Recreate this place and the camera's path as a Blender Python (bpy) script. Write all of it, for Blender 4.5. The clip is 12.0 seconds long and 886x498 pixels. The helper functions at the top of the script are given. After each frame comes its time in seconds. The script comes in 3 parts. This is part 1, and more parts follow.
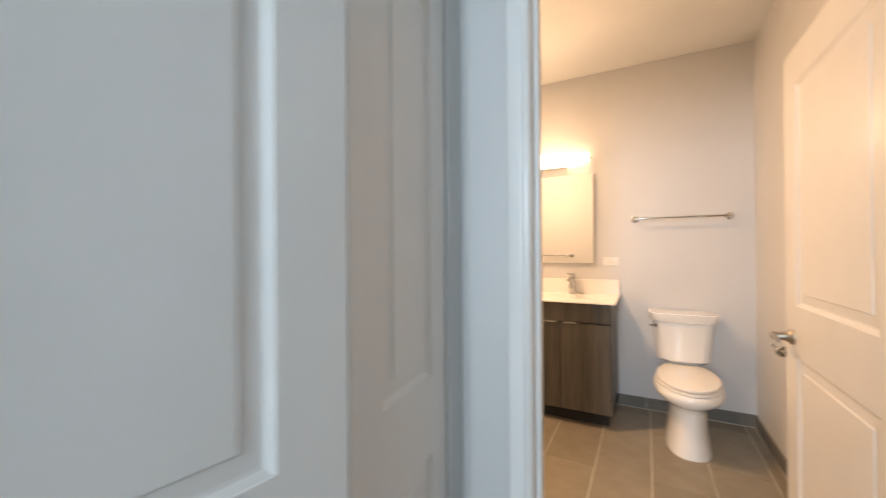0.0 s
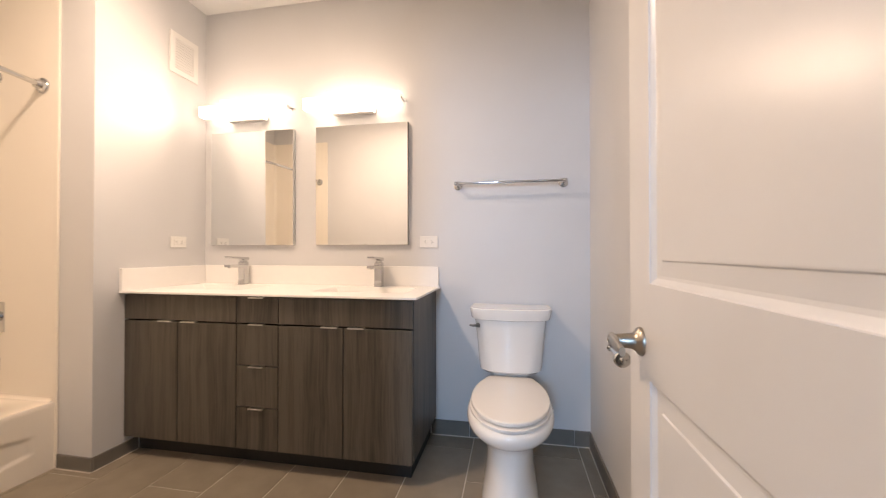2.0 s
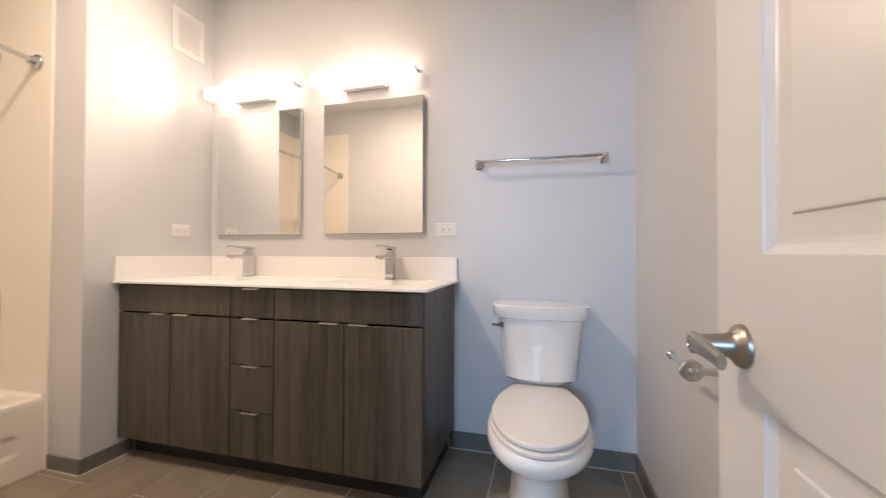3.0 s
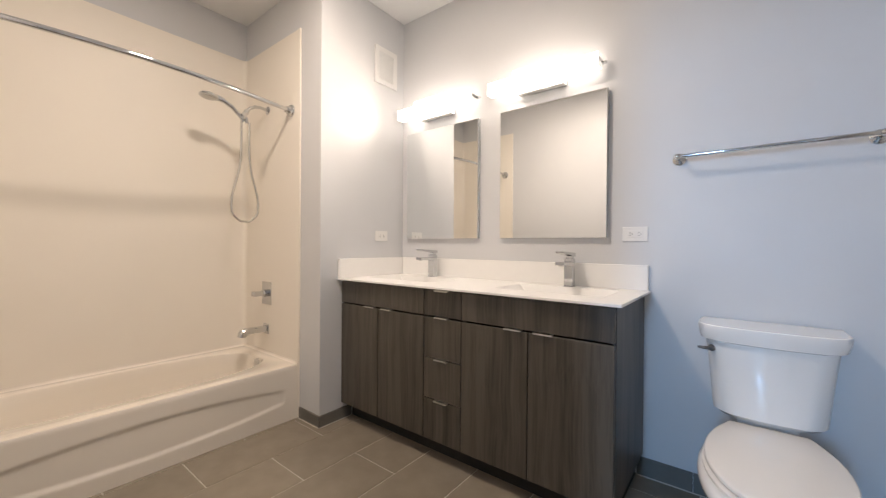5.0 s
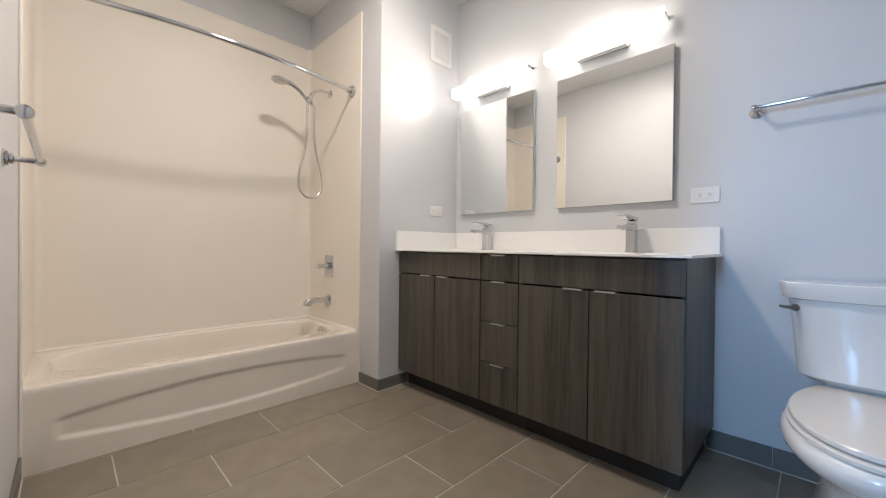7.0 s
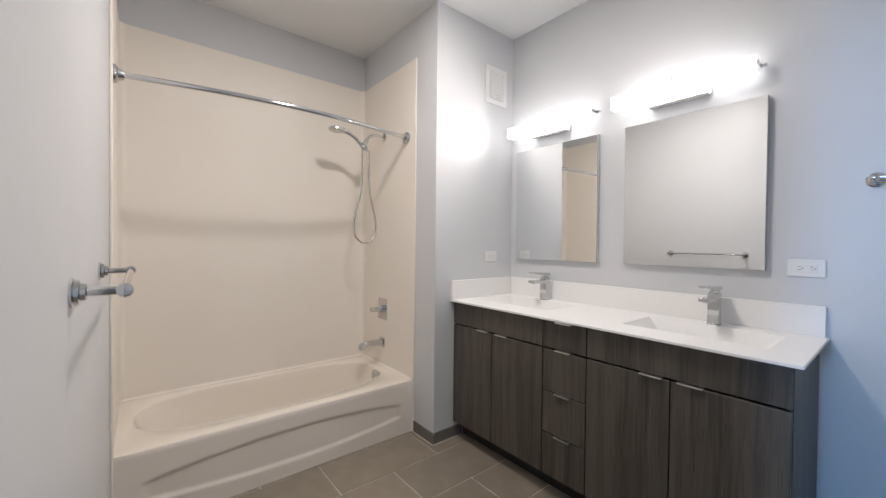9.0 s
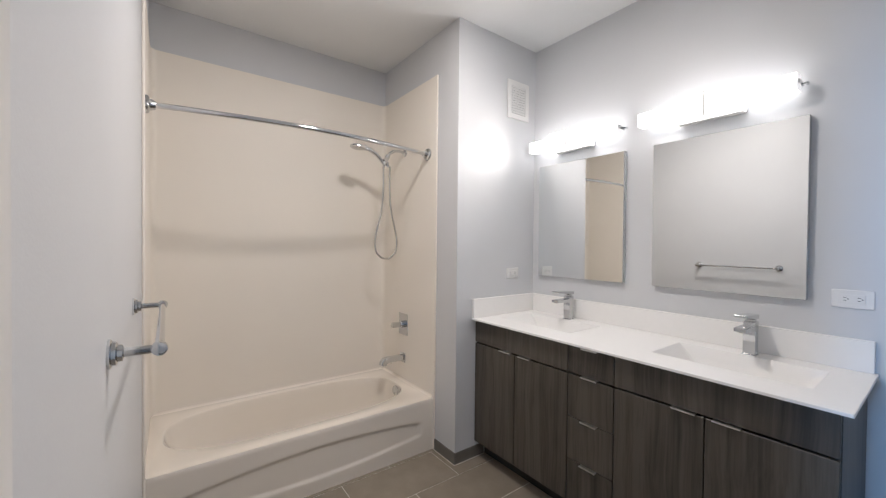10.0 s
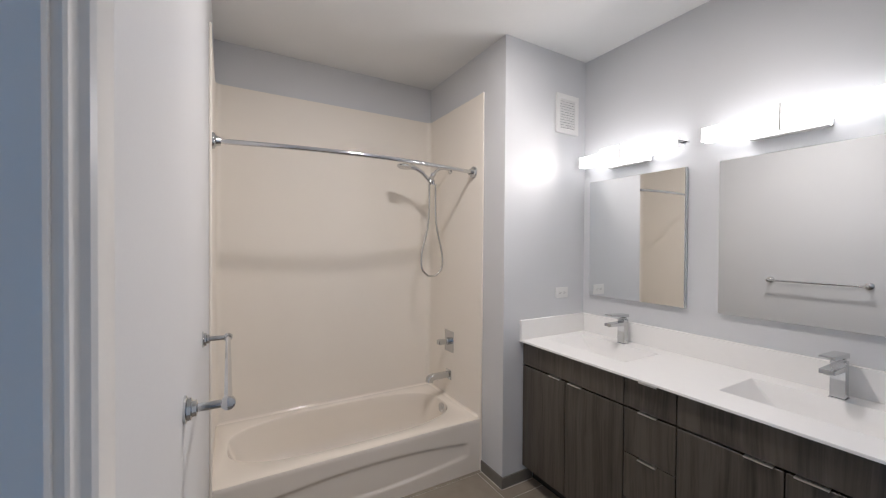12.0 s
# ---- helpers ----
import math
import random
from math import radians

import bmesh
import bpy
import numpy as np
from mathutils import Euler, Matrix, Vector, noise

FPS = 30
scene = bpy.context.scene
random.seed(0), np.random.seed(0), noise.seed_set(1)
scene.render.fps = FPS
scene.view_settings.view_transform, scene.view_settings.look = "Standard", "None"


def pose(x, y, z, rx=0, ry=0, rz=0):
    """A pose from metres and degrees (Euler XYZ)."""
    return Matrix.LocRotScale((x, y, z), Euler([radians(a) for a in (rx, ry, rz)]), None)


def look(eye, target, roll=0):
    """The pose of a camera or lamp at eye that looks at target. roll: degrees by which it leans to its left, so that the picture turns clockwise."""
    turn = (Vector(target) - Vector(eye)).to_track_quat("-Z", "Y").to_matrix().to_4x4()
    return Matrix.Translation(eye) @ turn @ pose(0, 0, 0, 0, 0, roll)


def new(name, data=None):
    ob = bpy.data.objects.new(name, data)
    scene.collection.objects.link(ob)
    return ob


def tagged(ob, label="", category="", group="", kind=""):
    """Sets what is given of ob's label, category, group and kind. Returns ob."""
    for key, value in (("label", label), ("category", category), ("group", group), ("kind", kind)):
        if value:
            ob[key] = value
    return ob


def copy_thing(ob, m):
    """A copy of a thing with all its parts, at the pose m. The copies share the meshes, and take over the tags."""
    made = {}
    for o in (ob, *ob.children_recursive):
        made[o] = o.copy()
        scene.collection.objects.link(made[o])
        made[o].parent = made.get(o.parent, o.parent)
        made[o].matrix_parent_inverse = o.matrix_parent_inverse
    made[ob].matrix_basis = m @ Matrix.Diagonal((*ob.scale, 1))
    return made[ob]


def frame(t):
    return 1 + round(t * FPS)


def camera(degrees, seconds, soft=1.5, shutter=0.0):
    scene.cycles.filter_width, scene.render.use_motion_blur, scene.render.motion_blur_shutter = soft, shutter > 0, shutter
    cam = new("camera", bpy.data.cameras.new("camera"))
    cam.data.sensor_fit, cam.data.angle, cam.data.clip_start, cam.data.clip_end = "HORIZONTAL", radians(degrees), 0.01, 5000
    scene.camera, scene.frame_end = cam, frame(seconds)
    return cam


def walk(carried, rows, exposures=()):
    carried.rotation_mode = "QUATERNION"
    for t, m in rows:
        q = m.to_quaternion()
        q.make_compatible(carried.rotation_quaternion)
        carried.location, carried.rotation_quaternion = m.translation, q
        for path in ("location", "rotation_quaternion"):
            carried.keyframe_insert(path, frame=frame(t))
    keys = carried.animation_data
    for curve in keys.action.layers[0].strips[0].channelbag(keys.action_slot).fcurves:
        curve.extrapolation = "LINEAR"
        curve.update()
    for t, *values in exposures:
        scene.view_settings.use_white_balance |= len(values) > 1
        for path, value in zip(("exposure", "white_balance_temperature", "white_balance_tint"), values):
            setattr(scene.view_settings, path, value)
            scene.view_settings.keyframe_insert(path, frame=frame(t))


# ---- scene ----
cam = camera(99.4, 12.0, soft=1.2, shutter=0.5)
PATH = [
    (0, (1.841, -3.395, 1.274), (0.889, -1.637, 1.279), -0.4),
    (0.5, (1.892, -3.113, 1.203), (1.294, -1.204, 1.235), -0.1),
    (1, (2.042, -2.824, 1.163), (1.631, -0.867, 1.19), -0.1),
    (1.5, (2.088, -2.562, 1.137), (1.733, -0.590, 1.161), -0.1),
    (2, (2.082, -2.255, 1.105), (1.721, -0.288, 1.123), 0.0),
    (2.5, (2.074, -2.082, 1.061), (1.711, -0.116, 1.085), 0.3),
    (3, (2.086, -1.978, 1.036), (1.573, -0.045, 1.063), 0.2),
    (3.5, (2.054, -1.973, 1.039), (1.295, -0.123, 1.05), 0.4),
    (5.5, (1.952, -2.059, 1.111), (0.64, -0.55, 1.094), 0.5),
    (6, (1.935, -2.078, 1.066), (0.567, -0.619, 1.047), 0.6),
    (6.5, (1.95, -2.083, 0.957), (0.549, -0.655, 0.943), 0.6),
    (7, (1.954, -2.098, 0.919), (0.542, -0.682, 0.904), 0.6),
    (9, (1.842, -2.131, 1.254), (0.286, -0.875, 1.226), 0.6),
    (9.5, (1.827, -2.132, 1.322), (0.234, -0.923, 1.295), 0.6),
    (10, (1.811, -2.141, 1.367), (0.199, -0.958, 1.339), 0.6),
    (10.5, (1.801, -2.151, 1.404), (0.147, -1.027, 1.376), 0.5),
    (11, (1.786, -2.163, 1.428), (0.1, -1.088, 1.412), 0.5),
    (11.5, (1.776, -2.172, 1.456), (0.058, -1.149, 1.442), 0.5),
    (12, (1.785, -2.154, 1.485), (0.05, -1.16, 1.461), 0.4),
]
EXPOSURES = [(0.0, 0.80, 12000, 23), (0.7, 0.88, 10150, 24), (1.5, 0.74, 8250, 20), (2.5, 0.6, 7600, 16), (3.5, 0.5, 6800, 13), (5.5, 0.4, 6400, 9), (7.0, 0.35, 5900, 7), (9.5, 0.20, 5560, 7), (12.0, 0.05, 5480, 8)]
walk(cam, [(t, look(eye, target, roll)) for t, eye, target, roll in PATH], EXPOSURES)

# ---- daylight from the room outside the door ----
world = bpy.data.worlds.new("sky")
scene.world = world
world.use_nodes = True
sky = world.node_tree.nodes.new("ShaderNodeTexSky")
sky.sky_type, sky.sun_disc = "NISHITA", False
sky.sun_elevation, sky.sun_rotation = radians(38), radians(60)
world.node_tree.links.new(sky.outputs[0], world.node_tree.nodes["Background"].inputs[0])
world.node_tree.nodes["Background"].inputs[1].default_value = 0.12

window_light = new("window_light", bpy.data.lights.new("window_light", "AREA"))
window_light.data.shape, window_light.data.size, window_light.data.size_y = "RECTANGLE", 0.4, 1.1
window_light.data.energy, window_light.data.color = 74.0, (0.32, 0.60, 1.0)
window_light.matrix_world = look((1.58, -6.02, 1.74), (1.88, -3.0, 1.45))

# the forward light of the lit bars above the mirrors, at the two glass faces of their middle boxes
for bar_x in (0.352, 1.105):
    for off in (-0.069, 0.069):
        bar_light = new("bar_light", bpy.data.lights.new("bar_light", "AREA"))
        bar_light.data.shape, bar_light.data.size, bar_light.data.size_y = "RECTANGLE", 0.126, 0.098
        bar_light.data.energy, bar_light.data.color, bar_light.data.spread = 1.55, (1.0, 0.83, 0.69), radians(145)
        bar_light.matrix_world = look((bar_x + off, -0.1232, 2.036), (bar_x + off, -1.0, 2.036))

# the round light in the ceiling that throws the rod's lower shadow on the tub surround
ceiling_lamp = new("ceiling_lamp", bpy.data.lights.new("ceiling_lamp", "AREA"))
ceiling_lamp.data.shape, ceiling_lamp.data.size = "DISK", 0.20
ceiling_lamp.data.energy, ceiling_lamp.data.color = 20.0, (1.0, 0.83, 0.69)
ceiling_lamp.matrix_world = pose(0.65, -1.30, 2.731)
# ---- helpers for parts ----


def mesh_from(bm, name, material):
    me = bpy.data.meshes.new(name)
    bm.normal_update()
    bm.to_mesh(me)
    bm.free()
    if material:
        me.materials.append(material)
    return me


def part(name, bm, material, parent=None, label="", smooth=False):
    me = mesh_from(bm, name, material)
    if smooth:
        me.polygons.foreach_set("use_smooth", [True] * len(me.polygons))
    ob = new(name, me)
    if parent:
        ob.parent = parent
    if label:
        ob["label"] = label
    return ob


def thing(name, label, category, group="", kind="", at=(0, 0, 0)):
    ob = new(name)
    ob.empty_display_size = 0.05
    ob.location = at
    return tagged(ob, label, category, group, kind)


def add_box(bm, lo, hi):
    vs = [bm.verts.new((x, y, z)) for x in (lo[0], hi[0]) for y in (lo[1], hi[1]) for z in (lo[2], hi[2])]
    for q in ((0, 1, 3, 2), (4, 6, 7, 5), (0, 4, 5, 1), (2, 3, 7, 6), (0, 2, 6, 4), (1, 5, 7, 3)):
        bm.faces.new([vs[i] for i in q])
    return vs


def box(lo, hi, bevel=0.0, seg=2):
    bm = bmesh.new()
    add_box(bm, lo, hi)
    if bevel:
        bmesh.ops.bevel(bm, geom=bm.edges[:], offset=bevel, segments=seg, profile=0.5, affect="EDGES")
    return bm


def boxes(*pairs):
    bm = bmesh.new()
    for lo, hi in pairs:
        add_box(bm, lo, hi)
    return bm


def structure(name, bm, material, label, category):
    return tagged(part(name, bm, material), label, category, "", "structure")

# ---- materials ----


def surface(name, colour, rough=0.5, metal=0.0, vary=0.06, scale=6.0, bump=0.0, bump_scale=200.0, coat=0.0, spread=0.08):
    """Principled paint with broad stains, fine grain and relief."""
    m = bpy.data.materials.new(name)
    m.use_nodes = True
    nt = m.node_tree
    b = nt.nodes["Principled BSDF"]
    co = nt.nodes.new("ShaderNodeTexCoord")
    big, fine = nt.nodes.new("ShaderNodeTexNoise"), nt.nodes.new("ShaderNodeTexNoise")
    big.inputs["Scale"].default_value, big.inputs["Detail"].default_value = scale, 4
    fine.inputs["Scale"].default_value, fine.inputs["Detail"].default_value = bump_scale, 3
    for n in (big, fine):
        nt.links.new(co.outputs["Object"], n.inputs["Vector"])
    ramp = nt.nodes.new("ShaderNodeValToRGB")
    ramp.color_ramp.elements[0].position, ramp.color_ramp.elements[1].position = 0.3, 0.7
    ramp.color_ramp.elements[0].color = (*[c * (1 - vary) for c in colour], 1)
    ramp.color_ramp.elements[1].color = (*[min(1, c * (1 + vary)) for c in colour], 1)
    nt.links.new(big.outputs["Fac"], ramp.inputs["Fac"])
    nt.links.new(ramp.outputs["Color"], b.inputs["Base Color"])
    mr = nt.nodes.new("ShaderNodeMapRange")
    mr.inputs["To Min"].default_value, mr.inputs["To Max"].default_value = max(0.02, rough - spread), rough + spread
    nt.links.new(fine.outputs["Fac"], mr.inputs["Value"])
    nt.links.new(mr.outputs["Result"], b.inputs["Roughness"])
    b.inputs["Metallic"].default_value = metal
    b.inputs["Coat Weight"].default_value = coat
    b.inputs["Coat Roughness"].default_value = 0.06
    if bump:
        bp = nt.nodes.new("ShaderNodeBump")
        bp.inputs["Strength"].default_value, bp.inputs["Distance"].default_value = bump, 0.001
        nt.links.new(fine.outputs["Fac"], bp.inputs["Height"])
        nt.links.new(bp.outputs["Normal"], b.inputs["Normal"])
    return m


def wood(name, dark, light):
    """Vertical-grain laminate: long streaks along z, shifted from piece to piece."""
    m = bpy.data.materials.new(name)
    m.use_nodes = True
    nt = m.node_tree
    b = nt.nodes["Principled BSDF"]
    co, info = nt.nodes.new("ShaderNodeTexCoord"), nt.nodes.new("ShaderNodeObjectInfo")
    shift = nt.nodes.new("ShaderNodeVectorMath")
    shift.operation = "MULTIPLY_ADD"
    shift.inputs[1].default_value = (7.0, 3.0, 5.0)
    nt.links.new(info.outputs["Random"], shift.inputs[0])
    nt.links.new(co.outputs["Object"], shift.inputs[2])
    warp = nt.nodes.new("ShaderNodeTexNoise")
    warp.inputs["Scale"].default_value, warp.inputs["Detail"].default_value = 2.2, 2
    nt.links.new(shift.outputs[0], warp.inputs["Vector"])
    mix = nt.nodes.new("ShaderNodeVectorMath")
    mix.operation = "MULTIPLY_ADD"
    mix.inputs[1].default_value = (0.05, 0.05, 0.0)
    nt.links.new(warp.outputs["Color"], mix.inputs[0])
    nt.links.new(shift.outputs[0], mix.inputs[2])
    layers = []
    for sx, sz, det in ((20, 0.8, 4), (110, 2.2, 3), (6, 0.35, 2)):
        mp, n = nt.nodes.new("ShaderNodeMapping"), nt.nodes.new("ShaderNodeTexNoise")
        mp.inputs["Scale"].default_value = (sx, sx, sz)
        n.inputs["Scale"].default_value, n.inputs["Detail"].default_value, n.inputs["Roughness"].default_value = 1.0, det, 0.62
        nt.links.new(mix.outputs[0], mp.inputs["Vector"])
        nt.links.new(mp.outputs[0], n.inputs["Vector"])
        layers.append(n)
    s = nt.nodes.new("ShaderNodeMath")
    s.operation = "MULTIPLY_ADD"
    s.inputs[1].default_value = 0.58
    nt.links.new(layers[1].outputs["Fac"], s.inputs[0])
    nt.links.new(layers[0].outputs["Fac"], s.inputs[2])
    s2 = nt.nodes.new("ShaderNodeMath")
    s2.operation = "MULTIPLY_ADD"
    s2.inputs[1].default_value = 0.5
    nt.links.new(layers[2].outputs["Fac"], s2.inputs[0])
    nt.links.new(s.outputs[0], s2.inputs[2])
    ramp = nt.nodes.new("ShaderNodeValToRGB")
    mr = nt.nodes.new("ShaderNodeMapRange")
    mr.inputs["From Min"].default_value, mr.inputs["From Max"].default_value = 0.72, 1.22
    nt.links.new(s2.outputs[0], mr.inputs["Value"])
    ramp.color_ramp.elements[0].position, ramp.color_ramp.elements[1].position = 0.1, 0.9
    ramp.color_ramp.elements[0].color, ramp.color_ramp.elements[1].color = (*dark, 1), (*light, 1)
    nt.links.new(mr.outputs["Result"], ramp.inputs["Fac"])
    nt.links.new(ramp.outputs["Color"], b.inputs["Base Color"])
    b.inputs["Roughness"].default_value = 0.42
    bp = nt.nodes.new("ShaderNodeBump")
    bp.inputs["Strength"].default_value, bp.inputs["Distance"].default_value = 0.25, 0.0006
    nt.links.new(s2.outputs[0], bp.inputs["Height"])
    nt.links.new(bp.outputs["Normal"], b.inputs["Normal"])
    return m


def pieces(name, colour, vary, rough, bump=0.15):
    """Tile body whose tone shifts a little from piece to piece, with cloudy mottling."""
    m = surface(name, colour, rough, vary=0.10, scale=9.0, bump=bump, bump_scale=160.0)
    nt = m.node_tree
    b = nt.nodes["Principled BSDF"]
    info, hsv, mr = nt.nodes.new("ShaderNodeObjectInfo"), nt.nodes.new("ShaderNodeHueSaturation"), nt.nodes.new("ShaderNodeMapRange")
    mr.inputs["To Min"].default_value, mr.inputs["To Max"].default_value = 1 - vary, 1 + vary
    nt.links.new(info.outputs["Random"], mr.inputs["Value"])
    nt.links.new(mr.outputs["Result"], hsv.inputs["Value"])
    nt.links.new(b.inputs["Base Color"].links[0].from_socket, hsv.inputs["Color"])
    nt.links.new(hsv.outputs["Color"], b.inputs["Base Color"])
    return m


def glow(name, colour, strength):
    m = bpy.data.materials.new(name)
    m.use_nodes = True
    b = m.node_tree.nodes["Principled BSDF"]
    b.inputs["Base Color"].default_value = (0.9, 0.9, 0.88, 1)
    b.inputs["Roughness"].default_value = 0.3
    b.inputs["Emission Color"].default_value = (*colour, 1)
    b.inputs["Emission Strength"].default_value = strength
    return m


WALL = surface("wall_paint", (0.64, 0.645, 0.655), 0.42, vary=0.015, scale=3, bump=0.22, bump_scale=260)
CEIL = surface("ceiling_paint", (0.80, 0.80, 0.79), 0.75, vary=0.012, scale=3, bump=0.2, bump_scale=180)
TRIM = surface("trim_paint", (0.72, 0.71, 0.69), 0.30, vary=0.02, scale=5, bump=0.03, bump_scale=70, spread=0.03)
TILE = pieces("floor_tile", (0.265, 0.226, 0.176), 0.07, 0.42)
BASE_TILE = pieces("base_tile", (0.158, 0.146, 0.130), 0.06, 0.4)
GROUT = surface("grout", (0.62, 0.58, 0.52), 0.85, vary=0.1, scale=20, bump=0.4, bump_scale=400)
SURROUND = surface("surround_acrylic", (0.86, 0.805, 0.72), 0.52, vary=0.012, scale=2, coat=0.0, spread=0.03)
ENAMEL = surface("tub_enamel", (0.86, 0.80, 0.71), 0.10, vary=0.012, scale=3, coat=1.0, spread=0.03)
PORCELAIN = surface("porcelain", (0.88, 0.87, 0.85), 0.10, vary=0.01, scale=4, coat=0.7, spread=0.03)
SEAT = surface("seat_plastic", (0.86, 0.83, 0.79), 0.22, vary=0.01, scale=4, spread=0.03)
QUARTZ = surface("counter_white", (0.88, 0.865, 0.84), 0.42, vary=0.006, scale=30, spread=0.04)
WOOD = wood("dark_laminate", (0.034, 0.029, 0.024), (0.099, 0.085, 0.068))
# near-black: the deep shade under the cabinets is put into the toe kick's colour
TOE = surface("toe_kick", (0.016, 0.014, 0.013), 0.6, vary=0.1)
CHROME = surface("chrome", (0.62, 0.63, 0.64), 0.06, 1.0, vary=0.01, scale=20, spread=0.01)
BRUSHED = surface("brushed_nickel", (0.41, 0.37, 0.32), 0.35, 1.0, vary=0.02, scale=12, spread=0.02)
PULL = surface("satin_pull", (0.74, 0.73, 0.71), 0.34, 1.0, vary=0.02, scale=30, spread=0.03)
STEEL = surface("hinge_steel", (0.24, 0.235, 0.23), 0.50, 1.0, vary=0.06, scale=60, spread=0.08)
HOSE = surface("hose_steel", (0.60, 0.59, 0.57), 0.25, 1.0, vary=0.1, scale=300)
MIRROR = surface("mirror_glass", (0.86, 0.87, 0.865), 0.012, 1.0, vary=0.0, spread=0.0)
MIRROR_EDGE = surface("mirror_edge", (0.62, 0.64, 0.64), 0.2, 0.6, vary=0.03)
PLASTIC = surface("white_plastic", (0.80, 0.79, 0.77), 0.32, vary=0.01)
# near-black for solid blocks on the plates, the shade of holes put into colour
SLOT = surface("dark_slot", (0.03, 0.03, 0.03), 0.6, vary=0.1)
GAP = surface("vent_shade", (0.12, 0.12, 0.12), 0.7, vary=0.1)
BULB = glow("lit_acrylic", (1.0, 0.87, 0.76), 3.6)
CEIL_LENS = glow("lit_lens", (1.0, 0.86, 0.74), 3.0)
CAP = glow("dim_acrylic", (1.0, 0.86, 0.76), 0.6)
WOODFLOOR = wood("bedroom_floor", (0.09, 0.07, 0.05), (0.19, 0.15, 0.11))
BEDROOM = surface("bedroom_paint", (0.55, 0.55, 0.54), 0.5, vary=0.015, scale=3, bump=0.22, bump_scale=260)

# ---- more shapes ----


def loft(rings, cap_start=True, cap_end=True):
    bm = bmesh.new()
    rows = [[bm.verts.new(p) for p in r] for r in rings]
    n = len(rows[0])
    for a, b in zip(rows, rows[1:]):
        for i in range(n):
            bm.faces.new((a[i], a[(i + 1) % n], b[(i + 1) % n], b[i]))
    if cap_start:
        bm.faces.new(rows[0][::-1])
    if cap_end:
        bm.faces.new(rows[-1])
    bmesh.ops.recalc_face_normals(bm, faces=bm.faces[:])
    return bm


def tube(points, radius, sides=12, radii=None):
    """A round bar along a line of points."""
    pts = [Vector(p) for p in points]
    rings, side = [], None
    for i, p in enumerate(pts):
        d = (pts[min(i + 1, len(pts) - 1)] - pts[max(i - 1, 0)]).normalized()
        if side is None:
            side = d.orthogonal().normalized()
        side = (side - d * side.dot(d)).normalized()
        up = d.cross(side)
        r = radii[i] if radii else radius
        rings.append([p + side * (r * math.cos(2 * math.pi * k / sides)) + up * (r * math.sin(2 * math.pi * k / sides)) for k in range(sides)])
    return loft(rings)


def lathe(origin, axis, profile, sides=24):
    """A turned shape: profile rows of (distance along the axis, radius)."""
    o, a = Vector(origin), Vector(axis).normalized()
    s = a.orthogonal().normalized()
    u = a.cross(s)
    return loft([[o + a * d + s * (r * math.cos(2 * math.pi * k / sides)) + u * (r * math.sin(2 * math.pi * k / sides)) for k in range(sides)] for d, r in profile])


def oval(cx, hx, yf, yb, z, power=2.0, n=40, back=None):
    """A ring at height z from yf (front) to yb (back); power squares its corners, back squares those of its rear half."""
    cy, hy, ring = (yf + yb) / 2, (yb - yf) / 2, []
    for k in range(n):
        a = 2 * math.pi * k / n
        c, s = math.cos(a), math.sin(a)
        p = back if back and s > 0 else power
        ring.append((cx + hx * math.copysign(abs(c) ** (2 / p), c), cy + hy * math.copysign(abs(s) ** (2 / p), s), z))
    return ring


def round_rect(cx, cy, hx, hy, r, z, n=6):
    ring = []
    for qx, qy, a0 in ((1, 1, 0), (-1, 1, 90), (-1, -1, 180), (1, -1, 270)):
        for k in range(n + 1):
            a = radians(a0 + 90 * k / n)
            ring.append((cx + qx * (hx - r) + r * math.cos(a), cy + qy * (hy - r) + r * math.sin(a), z))
    return ring


def merge(*bms):
    """Several shapes of one part in one mesh."""
    out = bmesh.new()
    for b in bms:
        me = bpy.data.meshes.new("tmp")
        b.to_mesh(me)
        b.free()
        out.from_mesh(me)
        bpy.data.meshes.remove(me)
    return out


def moved(bm, m):
    bmesh.ops.transform(bm, matrix=m, verts=bm.verts[:])
    return bm


def smooth_by_angle(ob, degrees=35):
    me = ob.data
    me.polygons.foreach_set("use_smooth", [True] * len(me.polygons))
    me.set_sharp_from_angle(angle=radians(degrees))
    return ob


# ---- plan ----
H = 2.75                      # ceiling
XE, XA = 2.52, -0.96          # east wall, alcove's back wall
YC, YS, YH = -0.705, -2.228, -2.340  # chase front, south wall's two faces
JW, JE, DH = 1.552, 2.415, 2.10     # door opening
T = 0.12

structure("wall_north", box((0, 0, 0), (XE + T, T, H)), WALL, "light grey painted plaster wall behind the vanity", "wall")
structure("wall_east", box((XE, YS, 0), (XE + T, 0, H)), WALL, "light grey painted plaster wall beside the toilet", "wall")
structure("wall_chase", box((XA, YC, 0), (0, T, H)), WALL, "light grey painted plumbing wall between tub and vanity", "wall")
structure("wall_alcove", box((XA - T, YH, 0), (XA, T, H)), WALL, "light grey painted wall above the tub surround", "wall")
YM = -2.284                    # the middle of the wall with the doorway
for wall_name, ya, yb, x_w, paint, words in (("wall_south", YM, YS, XA, WALL, "light grey painted wall with the doorway"), ("wall_entry", YH, YM, 1.215, BEDROOM, "grey painted bedroom wall around the doorway")):
    structure(wall_name, boxes(((x_w, ya, 0), (JW - 0.02, yb, H)), ((JW - 0.02, ya, DH + 0.02), (JE + 0.02, yb, H)), ((JE + 0.02, ya, 0), (XE + T, yb, H))), paint, words, "wall")
structure("ceiling", box((XA - T, YH, H), (XE + T, T, H + 0.1)), CEIL, "plain white painted bathroom ceiling", "ceiling")
